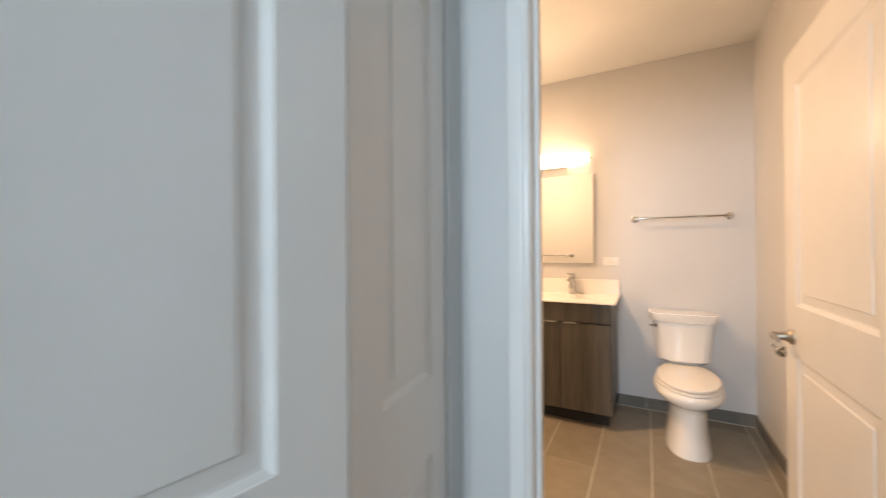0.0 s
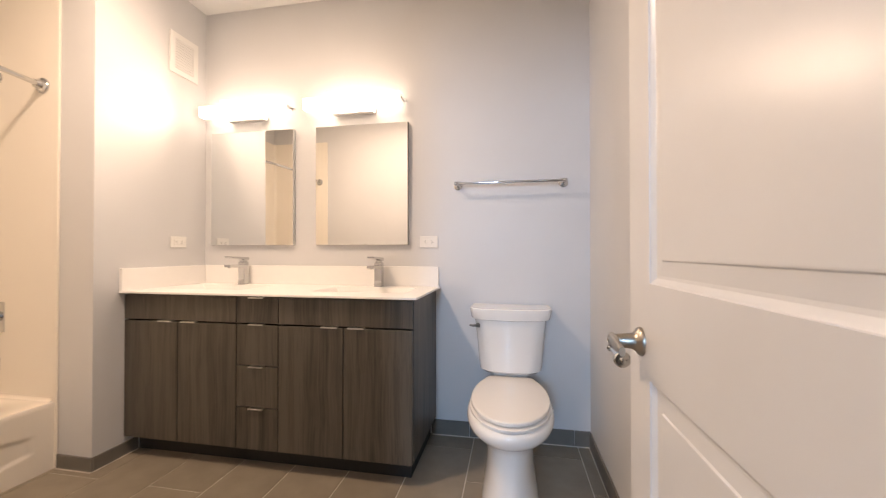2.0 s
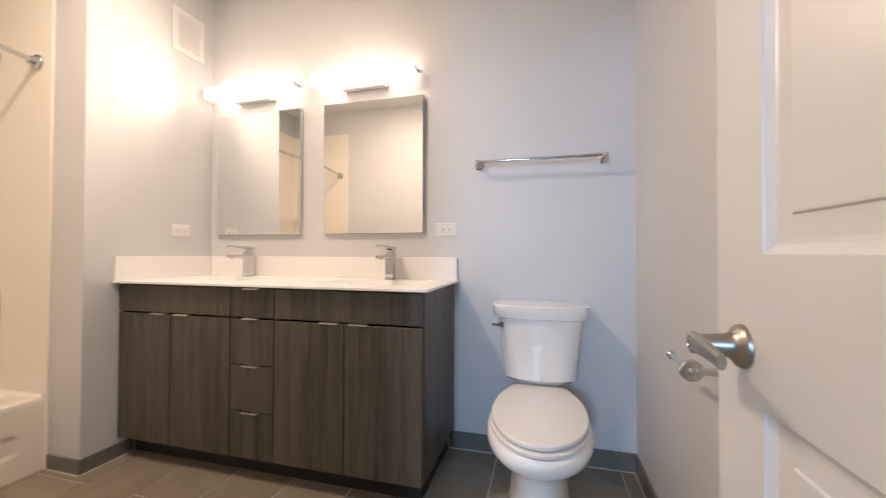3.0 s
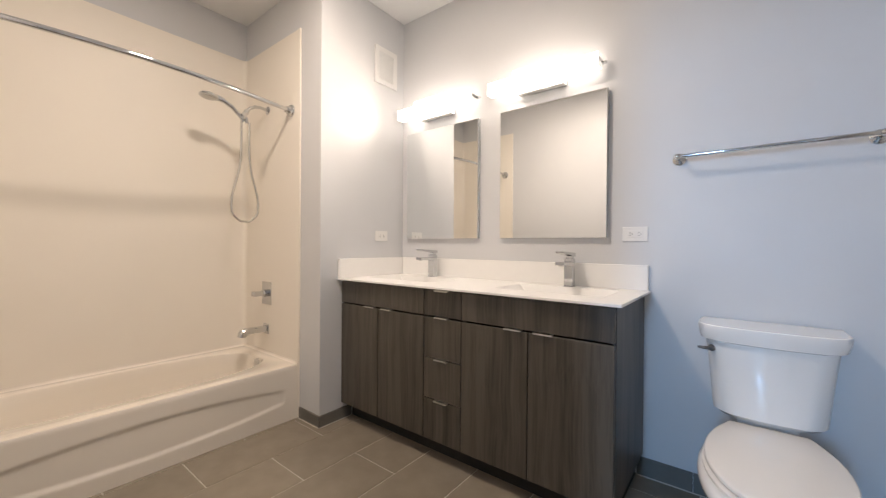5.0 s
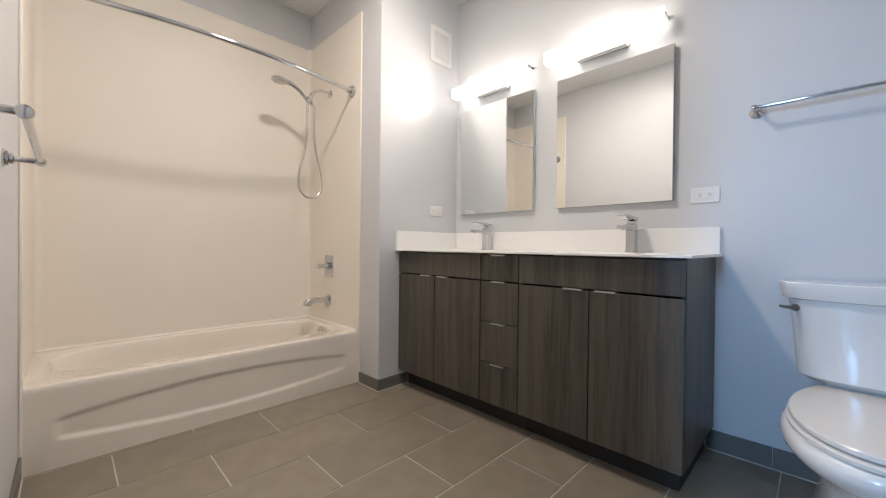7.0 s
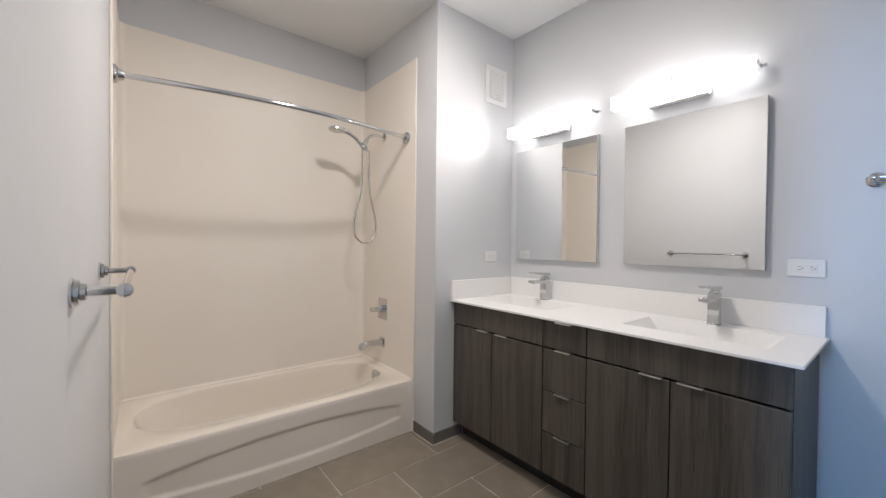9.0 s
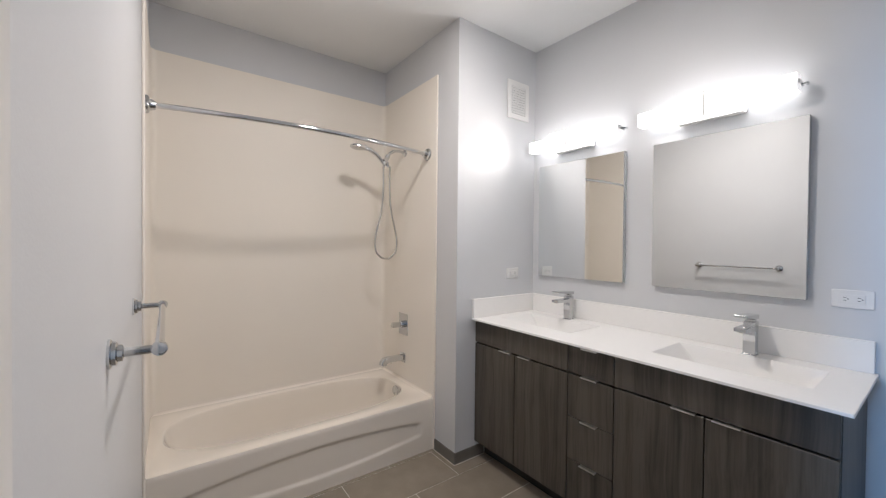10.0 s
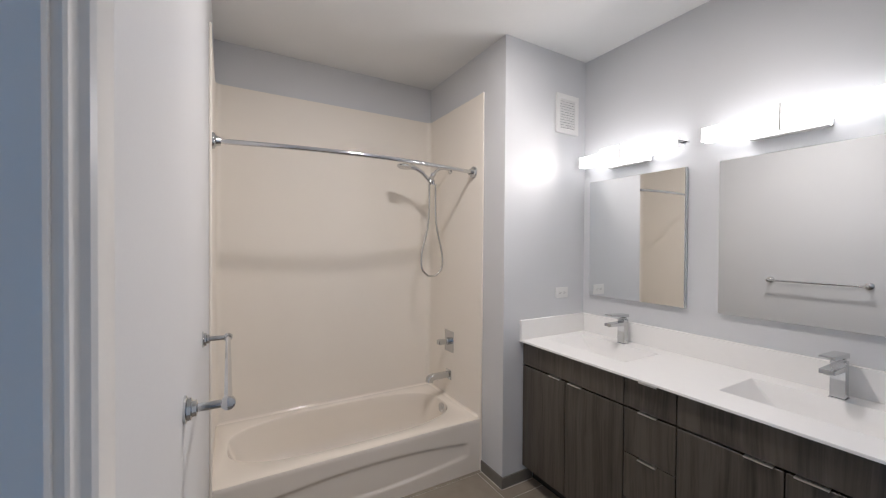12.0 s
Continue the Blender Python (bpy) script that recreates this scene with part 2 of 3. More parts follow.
floor = structure("floor", box((XA, YS, -0.1), (XE, 0, -0.003)), GROUT, "grey rectangular floor tiles with pale grout", "floor")

# room outside the door: closet wall, far walls, window, ceiling
CW = 1.335
structure("wall_closet", boxes(((CW - T, -2.426, 0), (CW, YH, H)), ((CW - T, -3.70, 2.10), (CW, -2.426, H)), ((CW - T, -6.0, 0), (CW, -3.70, H))), BEDROOM, "light grey painted wall with the closet opening", "wall")
structure("wall_closet_back", boxes(((0.62, -3.86, 0), (0.70, YH, H)), ((0.70, -3.86, 0), (CW - T, -3.78, H))), BEDROOM, "plain painted back wall of the closet", "wall")
structure("wall_bedroom_east", box((3.9, -6.0, 0), (4.0, YH, H)), BEDROOM, "plain painted bedroom wall", "wall")
structure("wall_bedroom_north", box((XE + T, YH, 0), (4.0, YH + T, H)), BEDROOM, "plain painted bedroom wall beside the doorway", "wall")
structure("wall_bedroom_south", boxes(((CW - T, -6.12, 0), (1.345, -6.0, H)), ((1.805, -6.12, 0), (4.0, -6.0, H)), ((1.345, -6.12, 0), (1.805, -6.0, 1.15)), ((1.345, -6.12, 2.35), (1.805, -6.0, H))), BEDROOM,
          "plain painted bedroom wall with the window opening", "wall")
structure("ceiling_bedroom", boxes(((CW - T, -6.12, H), (4.0, YH, H + 0.1)), ((0.62, -3.86, H), (CW - T, YH, H + 0.1))), CEIL, "plain white painted bedroom ceiling", "ceiling")
structure("floor_bedroom", boxes(((CW - T, -6.12, -0.1), (4.0, YS, -0.001)), ((0.62, -3.86, -0.1), (CW - T, YH, -0.001))), WOODFLOOR, "brown wooden bedroom floor", "floor")

win = tagged(thing("window_1", "white-framed bedroom window", "window"), kind="structure")
part("window_frame", boxes(((1.345, -6.10, 1.15), (1.395, -6.05, 2.35)), ((1.755, -6.10, 1.15), (1.805, -6.05, 2.35)), ((1.395, -6.10, 1.15), (1.755, -6.05, 1.21)), ((1.395, -6.10, 2.29), (1.755, -6.05, 2.35)), ((1.395, -6.10, 1.72), (1.755, -6.05, 1.77))), TRIM, win)

# ---- door frame ----
frame_1 = tagged(thing("door_frame", "white painted door jamb and casing", "door frame"), kind="structure")
part("jamb", box((JW - 0.02, YH, 0), (JW, YS + 0.004, DH), 0.0015, 1), TRIM, frame_1)
part("jamb", box((JE, YH, 0), (JE + 0.02, YS + 0.004, DH), 0.0015, 1), TRIM, frame_1)
part("head_jamb", box((JW - 0.02, YH, DH), (JE + 0.02, YS + 0.004, DH + 0.02), 0.0015, 1), TRIM, frame_1)
part("stop", box((JW, -2.290, 0), (JW + 0.013, -2.258, DH - 0.013), 0.002), TRIM, frame_1)
part("stop", box((JE - 0.013, -2.290, 0), (JE, -2.258, DH - 0.013), 0.002), TRIM, frame_1)
part("head_stop", box((JW, -2.290, DH - 0.013), (JE, -2.258, DH), 0.002), TRIM, frame_1)
strike = part("strike_plate", box((JW, -2.256, 0.828), (JW + 0.0025, -2.2245, 0.896), 0.001, 1), BRUSHED, frame_1, "brushed nickel strike plate")
part("strike_hole", box((JW + 0.0015, -2.250, 0.846), (JW + 0.0032, -2.233, 0.878)), SLOT, strike)


def casing(x0, x1, y, out, name):
    """One upright of moulded casing on a wall face at y; out is the way it stands off, its thick edge at x0."""
    prof = [(0.0, 0.0), (0.0, 0.0120), (0.002, 0.0145), (0.006, 0.0160), (0.038, 0.0175), (0.0435, 0.0170), (0.0465, 0.0150), (0.0475, 0.0110), (0.050, 0.0100), (0.0555, 0.0095), (0.057, 0.0080), (0.057, 0.0)]
    s = math.copysign(1, x1 - x0)
    ring = [[(x0 + s * a, y + out * d, z) for a, d in prof] for z in (0.0, DH + 0.06)]
    return smooth_by_angle(part(name, loft(ring), TRIM, frame_1), 25)


casing(JW - 0.062, JW, YS, 1, "casing")
casing(JE + 0.062, JE, YS, 1, "casing")
casing(JW - 0.062, JW, YH, -1, "casing")
casing(JE + 0.062, JE, YH, -1, "casing")
part("head_casing", box((JW - 0.062, YS, DH + 0.006), (JE + 0.062, YS + 0.0165, DH + 0.064), 0.003), TRIM, frame_1)
part("head_casing", box((JW - 0.062, YH - 0.016, DH + 0.006), (JE + 0.062, YH, DH + 0.064), 0.003), TRIM, frame_1)


# ---- panelled doors ----
def panel_leaf(w, h, t, x0, x1, rows):
    """A moulded two-panel leaf: width along x from 0, thickness along y from 0 to t, height along z."""
    bm = bmesh.new()
    xs = [0, x0, x1, w]
    zs = [0] + [z for r in rows for z in r] + [h]
    prof = ((0.0, 0.0), (0.0012, 0.0030), (0.005, 0.0048), (0.013, 0.0098), (0.019, 0.0106), (0.049, 0.0088), (0.0515, 0.0056), (0.054, 0.0052))
    for y, s in ((0.0, 1), (t, -1)):
        for i in range(3):
            for j in range(len(zs) - 1):
                a, b, c, d = xs[i], xs[i + 1], zs[j], zs[j + 1]
                if i == 1 and j % 2 == 1:
                    rings = [[bm.verts.new((px, y + s * dep, pz)) for px, pz in ((a + ins, c + ins), (b - ins, c + ins), (b - ins, d - ins), (a + ins, d - ins))] for ins, dep in prof]
                    for r1, r2 in zip(rings, rings[1:]):
                        for k in range(4):
                            bm.faces.new((r1[k], r1[(k + 1) % 4], r2[(k + 1) % 4], r2[k]))
                    bm.faces.new(rings[-1])
                else:
                    bm.faces.new([bm.verts.new((px, y, pz)) for px, pz in ((a, c), (b, c), (b, d), (a, d))])
    for q in (((0, 0, 0), (0, t, 0), (0, t, h), (0, 0, h)), ((w, 0, 0), (w, 0, h), (w, t, h), (w, t, 0)), ((0, 0, 0), (w, 0, 0), (w, t, 0), (0, t, 0)), ((0, 0, h), (0, t, h), (w, t, h), (w, 0, h))):
        bm.faces.new([bm.verts.new(p) for p in q])
    bmesh.ops.remove_doubles(bm, verts=bm.verts[:], dist=0.0002)
    bmesh.ops.recalc_face_normals(bm, faces=bm.faces[:])
    return bm


DX, DY0, DY1, DT = 2.375, -2.155, -1.238, 0.042   # open leaf: west face, hinge edge, free edge, thickness
to_door = Matrix(((0, 1, 0, DX), (1, 0, 0, DY0), (0, 0, 1, 0.012), (0, 0, 0, 1)))
door = tagged(thing("door_1", "white two-panel door standing wide open", "door"), kind="structure")
leaf = moved(panel_leaf(DY1 - DY0, 2.075, DT, 0.165, 0.782, ((0.22, 0.815), (1.025, 1.925))), to_door)
bmesh.ops.recalc_face_normals(leaf, faces=leaf.faces[:])
part("leaf", leaf, TRIM, door)


def lever(y, z, s, face):
    """A lever handle; s is the way it stands off the leaf's face."""
    h = part("door_handle", merge(lathe((face, y, z), (s, 0, 0), ((0, 0.0330), (0.003, 0.0330), (0.008, 0.0305), (0.012, 0.0240), (0.020, 0.0180), (0.055, 0.0150), (0.068, 0.0150), (0.070, 0.0130)))), BRUSHED, door, "brushed nickel lever handle")
    smooth_by_angle(h)
    x = face + s * 0.060
    rings = []
    for f in range(9):
        u = f / 8
        yy, hz, hx = y + 0.014 - 0.122 * u, 0.0165 - 0.006 * u, 0.0100 - 0.004 * u
        zz, xx = z + 0.004 * math.sin(u * 3.1), x + s * 0.010 * math.sin(u * math.pi / 2)
        rings.append([(xx + hx * math.cos(a), yy, zz + hz * math.sin(a)) for a in [2 * math.pi * k / 14 for k in range(14)]])
    smooth_by_angle(part("lever", loft(rings), BRUSHED, h), 50)
    smooth_by_angle(part("privacy_pin", lathe((face + s * 0.068, y, z), (s, 0, 0), ((0, 0.006), (0.0045, 0.006), (0.005, 0.0045), (0.0035, 0.003))), CHROME, h))
    return h


lever(-1.318, 0.90, -1, DX)
lever(-1.318, 0.90, 1, DX + DT)
for z in (0.25, 1.075, 1.85):
    hinge = part("hinge", moved(loft([round_rect(0, 0, 0.0150, 0.05, 0.0125, d) for d in (0.0, 0.0020, 0.0025)]), Matrix(((1, 0, 0, DX + 0.0255), (0, 0, -1, DY0), (0, 1, 0, z), (0, 0, 0, 1)))), STEEL, door, "steel butt hinge")
    part("jamb_leaf", moved(loft([round_rect(0, 0, 0.0150, 0.05, 0.0125, d) for d in (0.0, 0.0020, 0.0025)]), Matrix(((0, 0, -1, JE), (1, 0, 0, YS - 0.012), (0, 1, 0, z), (0, 0, 0, 1)))), STEEL, hinge)
    smooth_by_angle(part("knuckle", merge(*[tube(((JE - 0.003, -2.188, z - 0.05 + 0.0202 * k), (JE - 0.003, -2.188, z - 0.031 + 0.0202 * k)), 0.0068) for k in range(5)]), PULL, hinge))
    part("link", boxes(((DX + DT - 0.008, -2.188, z - 0.05), (DX + DT - 0.005, DY0, z + 0.05)), ((JE - 0.003, -2.214, z - 0.05), (JE - 0.0005, -2.188, z + 0.05))), STEEL, hinge)
    part("screw", merge(*[lathe((DX + 0.020 + 0.010 * (k % 2), DY0 - 0.0025, z - 0.034 + 0.0227 * k), (0, -1, 0), ((0, 0.004), (0.0006, 0.0035)), 10) for k in range(4)]), CHROME, hinge)
    part("screw", merge(*[lathe((JE - 0.0025, YS - 0.007 - 0.010 * (k % 2), z - 0.034 + 0.0227 * k), (-1, 0, 0), ((0, 0.004), (0.0006, 0.0035)), 10) for k in range(4)]), CHROME, hinge)

# folding closet door, its fold standing out into the room
fold = tagged(thing("closet_door", "white two-panel folding closet door, partly folded", "closet door"), kind="structure")
A, B, C = Vector((1.324, -2.429, 0)), Vector((1.374, -2.889, 0)), Vector((1.258, -3.660, 0))
for p, q, sa, sb in ((A, B, 0.100, 0.115), (B, C, 0.135, 0.135)):
    d = (q - p).normalized()
    nrm = Vector((d.y, -d.x, 0))
    m = Matrix((( d.x, nrm.x, 0, p.x), (d.y, nrm.y, 0, p.y), (0, 0, 1, 0.015), (0, 0, 0, 1)))
    w = (q - p).length - 0.004
    lf = moved(panel_leaf(w, 2.06, 0.035, sa, w - sb, ((0.22, 0.72), (0.925, 1.92))), m)
    bmesh.ops.recalc_face_normals(lf, faces=lf.faces[:])
    part("leaf", lf, TRIM, fold)
part("track", box((CW - 0.07, -3.69, 2.078), (CW - 0.02, -2.43, 2.099)), STEEL, fold)


# ---- vanity ----
CT = 0.897           # counter top
VF = -0.552          # front faces of doors and drawers
group_v = "vanity cabinets in a row"


def front(cab, name, x0, x1, z0, z1, pull_x=None):
    """A slab door or drawer front with its edge pull at the top."""
    f = part(name, box((x0 + 0.0024, VF, z0 + 0.002), (x1 - 0.0024, VF + 0.019, z1 - (0.007 if pull_x and z1 == ZR else 0.002)), 0.0012, 1), WOOD, cab)
    if pull_x is not None:
        a, b = pull_x
        part("pull", boxes(((a, VF - 0.013, z1 - 0.0035), (b, VF + 0.010, z1 - 0.0012)), ((a, VF - 0.013, z1 - 0.0070), (b, VF - 0.0112, z1 - 0.0035))), PULL, f, "slim satin edge pull")
    return f


def cabinet(x0, x1, label):
    cab = thing("vanity_cabinet", label, "vanity cabinet", group_v)
    part("side_panel", box((x0, VF + 0.021, 0.108), (x0 + 0.016, -0.002, 0.885)), WOOD, cab)
    part("side_panel", box((x1 - 0.016, VF + 0.021, 0.108), (x1, -0.002, 0.885)), WOOD, cab)
    part("bottom", box((x0 + 0.016, VF + 0.021, 0.108), (x1 - 0.016, -0.002, 0.124)), WOOD, cab)
    part("back", box((x0 + 0.016, -0.008, 0.124), (x1 - 0.016, -0.002, 0.885)), WOOD, cab)
    part("front_rail", box((x0 + 0.016, VF + 0.021, 0.800), (x1 - 0.016, VF + 0.036, 0.880)), WOOD, cab)
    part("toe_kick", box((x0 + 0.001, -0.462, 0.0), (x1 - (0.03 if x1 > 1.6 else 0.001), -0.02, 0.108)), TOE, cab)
    return cab


V0, V1, V2, V3, ZB, ZR, ZT = 0.004, 0.694, 0.931, 1.625, 0.106, 0.744, 0.879
mid = (V0 + V1) / 2 - 0.006
c1 = cabinet(V0, V1, "dark grey-brown wood-grain vanity cabinet with two doors")
front(c1, "false_front", V0, V1, ZR, ZT)
front(c1, "door", V0, mid, ZB, ZR, (mid - 0.115, mid - 0.030))
front(c1, "door", mid, V1, ZB, ZR, (mid + 0.028, mid + 0.113))
c2 = cabinet(V1, V2, "dark grey-brown wood-grain cabinet with four drawers")
for z0, z1 in ((ZR, ZT), (0.530, ZR), (0.320, 0.530), (ZB, 0.320)):
    front(c2, "drawer", V1, V2, z0, z1, (0.770, 0.852))
c3 = cabinet(V2, V3, "dark grey-brown wood-grain vanity cabinet beside the toilet")
mid = 1.278
front(c3, "false_front", V2, V3, ZR, ZT)
front(c3, "door", V2, mid, ZB, ZR, (mid - 0.112, mid - 0.028))
front(c3, "door", mid, V3, ZB, ZR, (mid + 0.026, mid + 0.110))

# counter with two moulded basins
top = thing("countertop", "white solid-surface counter with two moulded basins", "countertop")
basins = [(0.347, -0.262, 0.262, 0.150), (1.279, -0.262, 0.262, 0.150)]
XR, YF = 1.652, -0.581


def counter_slab():
    bm = bmesh.new()
    xs = [0.002] + [v for cx, cy, hx, hy in basins for v in (cx - hx, cx + hx)] + [XR]
    ys = [YF, basins[0][1] - basins[0][3], basins[0][1] + basins[0][3], -0.002]
    e = 0.003
    for i in range(5):
        for j in range(3):
            if j == 1 and i in (1, 3):
                continue
            x0, x1, y0, y1 = xs[i], xs[i + 1], ys[j], ys[j + 1]
            if i == 4:
                x1 -= e
            if j == 0:
                y0 += e
            bm.faces.new([bm.verts.new(p) for p in ((x0, y0, CT), (x1, y0, CT), (x1, y1, CT), (x0, y1, CT))])
    # front and right edges, eased at the top
    f = [[(x0, y, z) for y, z in ((YF + e, CT), (YF + 0.0008, CT - 0.0008), (YF, CT - e), (YF, CT - 0.011), (YF + 0.05, CT - 0.011))] for x0 in (0.002, XR - e)]
    r = [[(x, y0, z) for x, z in ((XR - e, CT), (XR - 0.0008, CT - 0.0008), (XR, CT - e), (XR, CT - 0.011), (XR - 0.05, CT - 0.011))] for y0 in (YF + e, -0.002)]
    for rows in (f, r):
        va, vb = [[bm.verts.new(p) for p in row] for row in rows]
        for k in range(4):
            bm.faces.new((va[k], vb[k], vb[k + 1], va[k + 1]))
    c = [bm.verts.new(p) for p in ((XR - e, YF + e, CT), (XR, YF + e, CT - e), (XR - e, YF, CT - e), (XR, YF + e, CT - 0.011), (XR - e, YF, CT - 0.011))]
    bm.faces.new((c[0], c[2], c[1]))
    bm.faces.new((c[1], c[2], c[4], c[3]))
    bmesh.ops.remove_doubles(bm, verts=bm.verts[:], dist=0.0003)
    bmesh.ops.recalc_face_normals(bm, faces=bm.faces[:])
    return bm


part("slab", counter_slab(), QUARTZ, top)
part("backsplash", box((0.022, -0.020, CT), (1.642, 0.0, 1.018), 0.002), QUARTZ, top)
part("side_splash", box((0.0, -0.579, CT), (0.020, 0.0, 1.018), 0.002), QUARTZ, top)
for cx, cy, hx, hy in basins:
    rings = [round_rect(cx, cy, hx, hy, 0.002, CT), round_rect(cx, cy, hx - 0.0025, hy - 0.0025, 0.006, CT - 0.0006), round_rect(cx, cy, hx - 0.0045, hy - 0.0040, 0.008, CT - 0.0035),
             round_rect(cx, cy, hx - 0.045, hy - 0.014, 0.016, CT - 0.050), round_rect(cx, cy, hx - 0.090, hy - 0.024, 0.022, CT - 0.100), round_rect(cx, cy, hx - 0.108, hy - 0.036, 0.026, CT - 0.114),
             round_rect(cx, cy + 0.02, 0.05, 0.04, 0.036, CT - 0.121), round_rect(cx, cy + 0.02, 0.022, 0.022, 0.0215, CT - 0.123)]
    b = smooth_by_angle(part("basin", loft(rings, False, True), QUARTZ, top), 40)
    b.data.flip_normals()
    smooth_by_angle(part("drain", lathe((cx, cy + 0.02, CT - 0.124), (0, 0, 1), ((0, 0.026), (0.002, 0.026), (0.004, 0.022), (0.0045, 0.010))), CHROME, b))


def faucet(x, y):
    f = thing("faucet", "square chrome single-lever basin faucet on the counter", "faucet", "vanity faucets", at=(x, y, CT))
    part("base", box((-0.0255, -0.0255, 0), (0.0255, 0.0255, 0.004), 0.001, 1), CHROME, f)
    part("body", box((-0.022, -0.021, 0.004), (0.022, 0.021, 0.146), 0.0015), CHROME, f)
    bm = box((-0.022, -0.142, 0.108), (0.022, -0.019, 0.131), 0.0015)
    for v in bm.verts:
        if v.co.y < -0.1 and v.co.z < 0.118:
            v.co.z += 0.007
    part("spout", bm, CHROME, f)
    part("aerator", lathe((0, -0.124, 0.117), (0, 0, -1), ((0, 0.011), (0.006, 0.011), (0.0065, 0.008)), 16), HOSE, f)
    part("neck", box((-0.016, -0.016, 0.146), (0.016, 0.016, 0.156)), CHROME, f)
    bm = box((-0.023, -0.138, 0.156), (0.023, 0.025, 0.176), 0.0015)
    for v in bm.verts:
        u = (0.025 - v.co.y) / 0.163
        v.co.z += 0.008 * u if v.co.z > 0.166 else 0.019 * u
    part("lever", bm, CHROME, f)
    return f


f1 = faucet(1.288, -0.082)
copy_thing(f1, Matrix.Translation((0.362, -0.082, CT)))

# ---- mirrors, lights ----
def mirror(x0, x1):
    m = thing("wall_mirror", "frameless rectangular wall mirror above a basin", "mirror", "vanity mirrors", at=((x0 + x1) / 2, 0, 1.152))
    w = (x1 - x0) / 2
    part("backing", box((-w, -0.026, 0), (w, -0.002, 0.758)), MIRROR_EDGE, m, "silvered mirror edge")
    part("glass", box((-w + 0.001, -0.030, 0.001), (w - 0.001, -0.026, 0.757), 0.0012, 1), MIRROR, m)
    return m


m1 = mirror(0.842, 1.454)
copy_thing(m1, pose(0.377, 0, 1.152, 0.3))
m1.rotation_euler.x = radians(0.3)   # hung a touch out of plumb


def vanity_light():
    """Lit acrylic bar with a deeper box at its middle, on a chrome plate with winged ends."""
    v = thing("vanity_light", "lit white acrylic bar light above a mirror", "wall light", "vanity lights", at=(1.105, 0, 2.04))
    part("back_plate", box((-0.136, -0.022, -0.058), (0.136, 0.0, 0.050), 0.002), CHROME, v, "chrome wall plate")
    for s in (-1, 1):
        a, b = sorted((s * 0.140, s * 0.316))
        part("arm", box((a, -0.036, -0.006), (b, -0.026, 0.006)), CHROME, v)
        bar = part("diffuser", box((a, -0.097, -0.034), (b, -0.037, 0.034), 0.003), BULB, v, "glowing acrylic")
        e = b if s > 0 else a - 0.003
        part("end_cap", box((e, -0.097, -0.034), (e + 0.003, -0.037, 0.034), 0.001, 1), CAP, bar)
        wing = boxes(((0.0, -0.090, -0.009), (0.004, -0.022, 0.009)), ((0.0, -0.040, -0.004), (0.022, -0.018, 0.004)))
        part("end_bracket", moved(wing, pose(0.320 * s, 0, 0) @ Matrix.Diagonal((s, 1, 1, 1))), CHROME, v)
        a, b = sorted((s * 0.002, s * 0.138))
        part("centre_diffuser", box((a, -0.122, -0.058), (b, -0.028, 0.050), 0.003), BULB, v, "glowing acrylic box")
    part("base_strip", box((-0.134, -0.060, -0.0645), (0.134, -0.023, -0.0585), 0.001, 1), PLASTIC, v, "white metal lip under the glass")
    part("divider", box((-0.0028, -0.1245, -0.0592), (0.0028, -0.028, 0.0512)), STEEL, v, "thin dark joint between the two glass halves")
    return v


l1 = vanity_light()
copy_thing(l1, Matrix.Translation((0.352, 0, 2.04)))


# ---- wall plates, vent, towel bars ----
def outlet_plate(name, label, m, sockets=True):
    o = thing(name, label, "outlet")
    o.matrix_world = m
    part("plate", box((-0.0575, -0.006, -0.0355), (0.0575, 0.0, 0.0355), 0.003), PLASTIC, o)
    part("insert", box((-0.034, -0.0085, -0.017), (0.034, -0.0055, 0.017), 0.0015), PLASTIC, o)
    for s in (-1, 1):
        part("socket", boxes(*[((s * 0.019 - 0.005, -0.0092, dz - 0.001), (s * 0.019 + 0.003, -0.0084, dz + 0.001)) for dz in (-0.006, 0.006)], ((s * 0.019 + 0.006, -0.0092, -0.002), (s * 0.019 + 0.009, -0.0084, 0.002))), SLOT, o)
    for s in (-1, 1):
        smooth_by_angle(part("screw", lathe((s * 0.048, -0.006, 0), (0, -1, 0), ((0, 0.003), (0.0008, 0.0025)), 10), PLASTIC, o))
    return o


outlet_plate("wall_outlet", "white horizontal duplex outlet plate beside the mirror", pose(1.580, 0, 1.169))
outlet_plate("wall_outlet", "white horizontal duplex outlet plate above the side splash", pose(0, -0.217, 1.170, 0, 0, 90))

vent = thing("air_vent", "white louvred air vent grille high on the wall", "vent")
VY0, VY1, VZ0, VZ1 = -0.287, -0.080, 2.231, 2.488
# dark sheet on the wall gives the shade of a duct behind the slats
part("backing", box((-0.004, VY0 + 0.02, VZ0 + 0.02), (0.002, VY1 - 0.02, VZ1 - 0.02)), GAP, vent)
part("frame", boxes(((0, VY0, VZ0), (0.010, VY0 + 0.034, VZ1)), ((0, VY1 - 0.034, VZ0), (0.010, VY1, VZ1)), ((0, VY0 + 0.034, VZ0), (0.010, VY1 - 0.034, VZ0 + 0.034)), ((0, VY0 + 0.034, VZ1 - 0.034), (0.010, VY1 - 0.034, VZ1))), PLASTIC, vent)
for k in range(11):
    z = VZ0 + 0.044 + k * 0.0172
    part("slat", moved(box((-0.0095, VY0 + 0.034, -0.001), (0.0095, VY1 - 0.034, 0.001)), pose(0.004, 0, z, 0, -50, 0)), PLASTIC, vent)


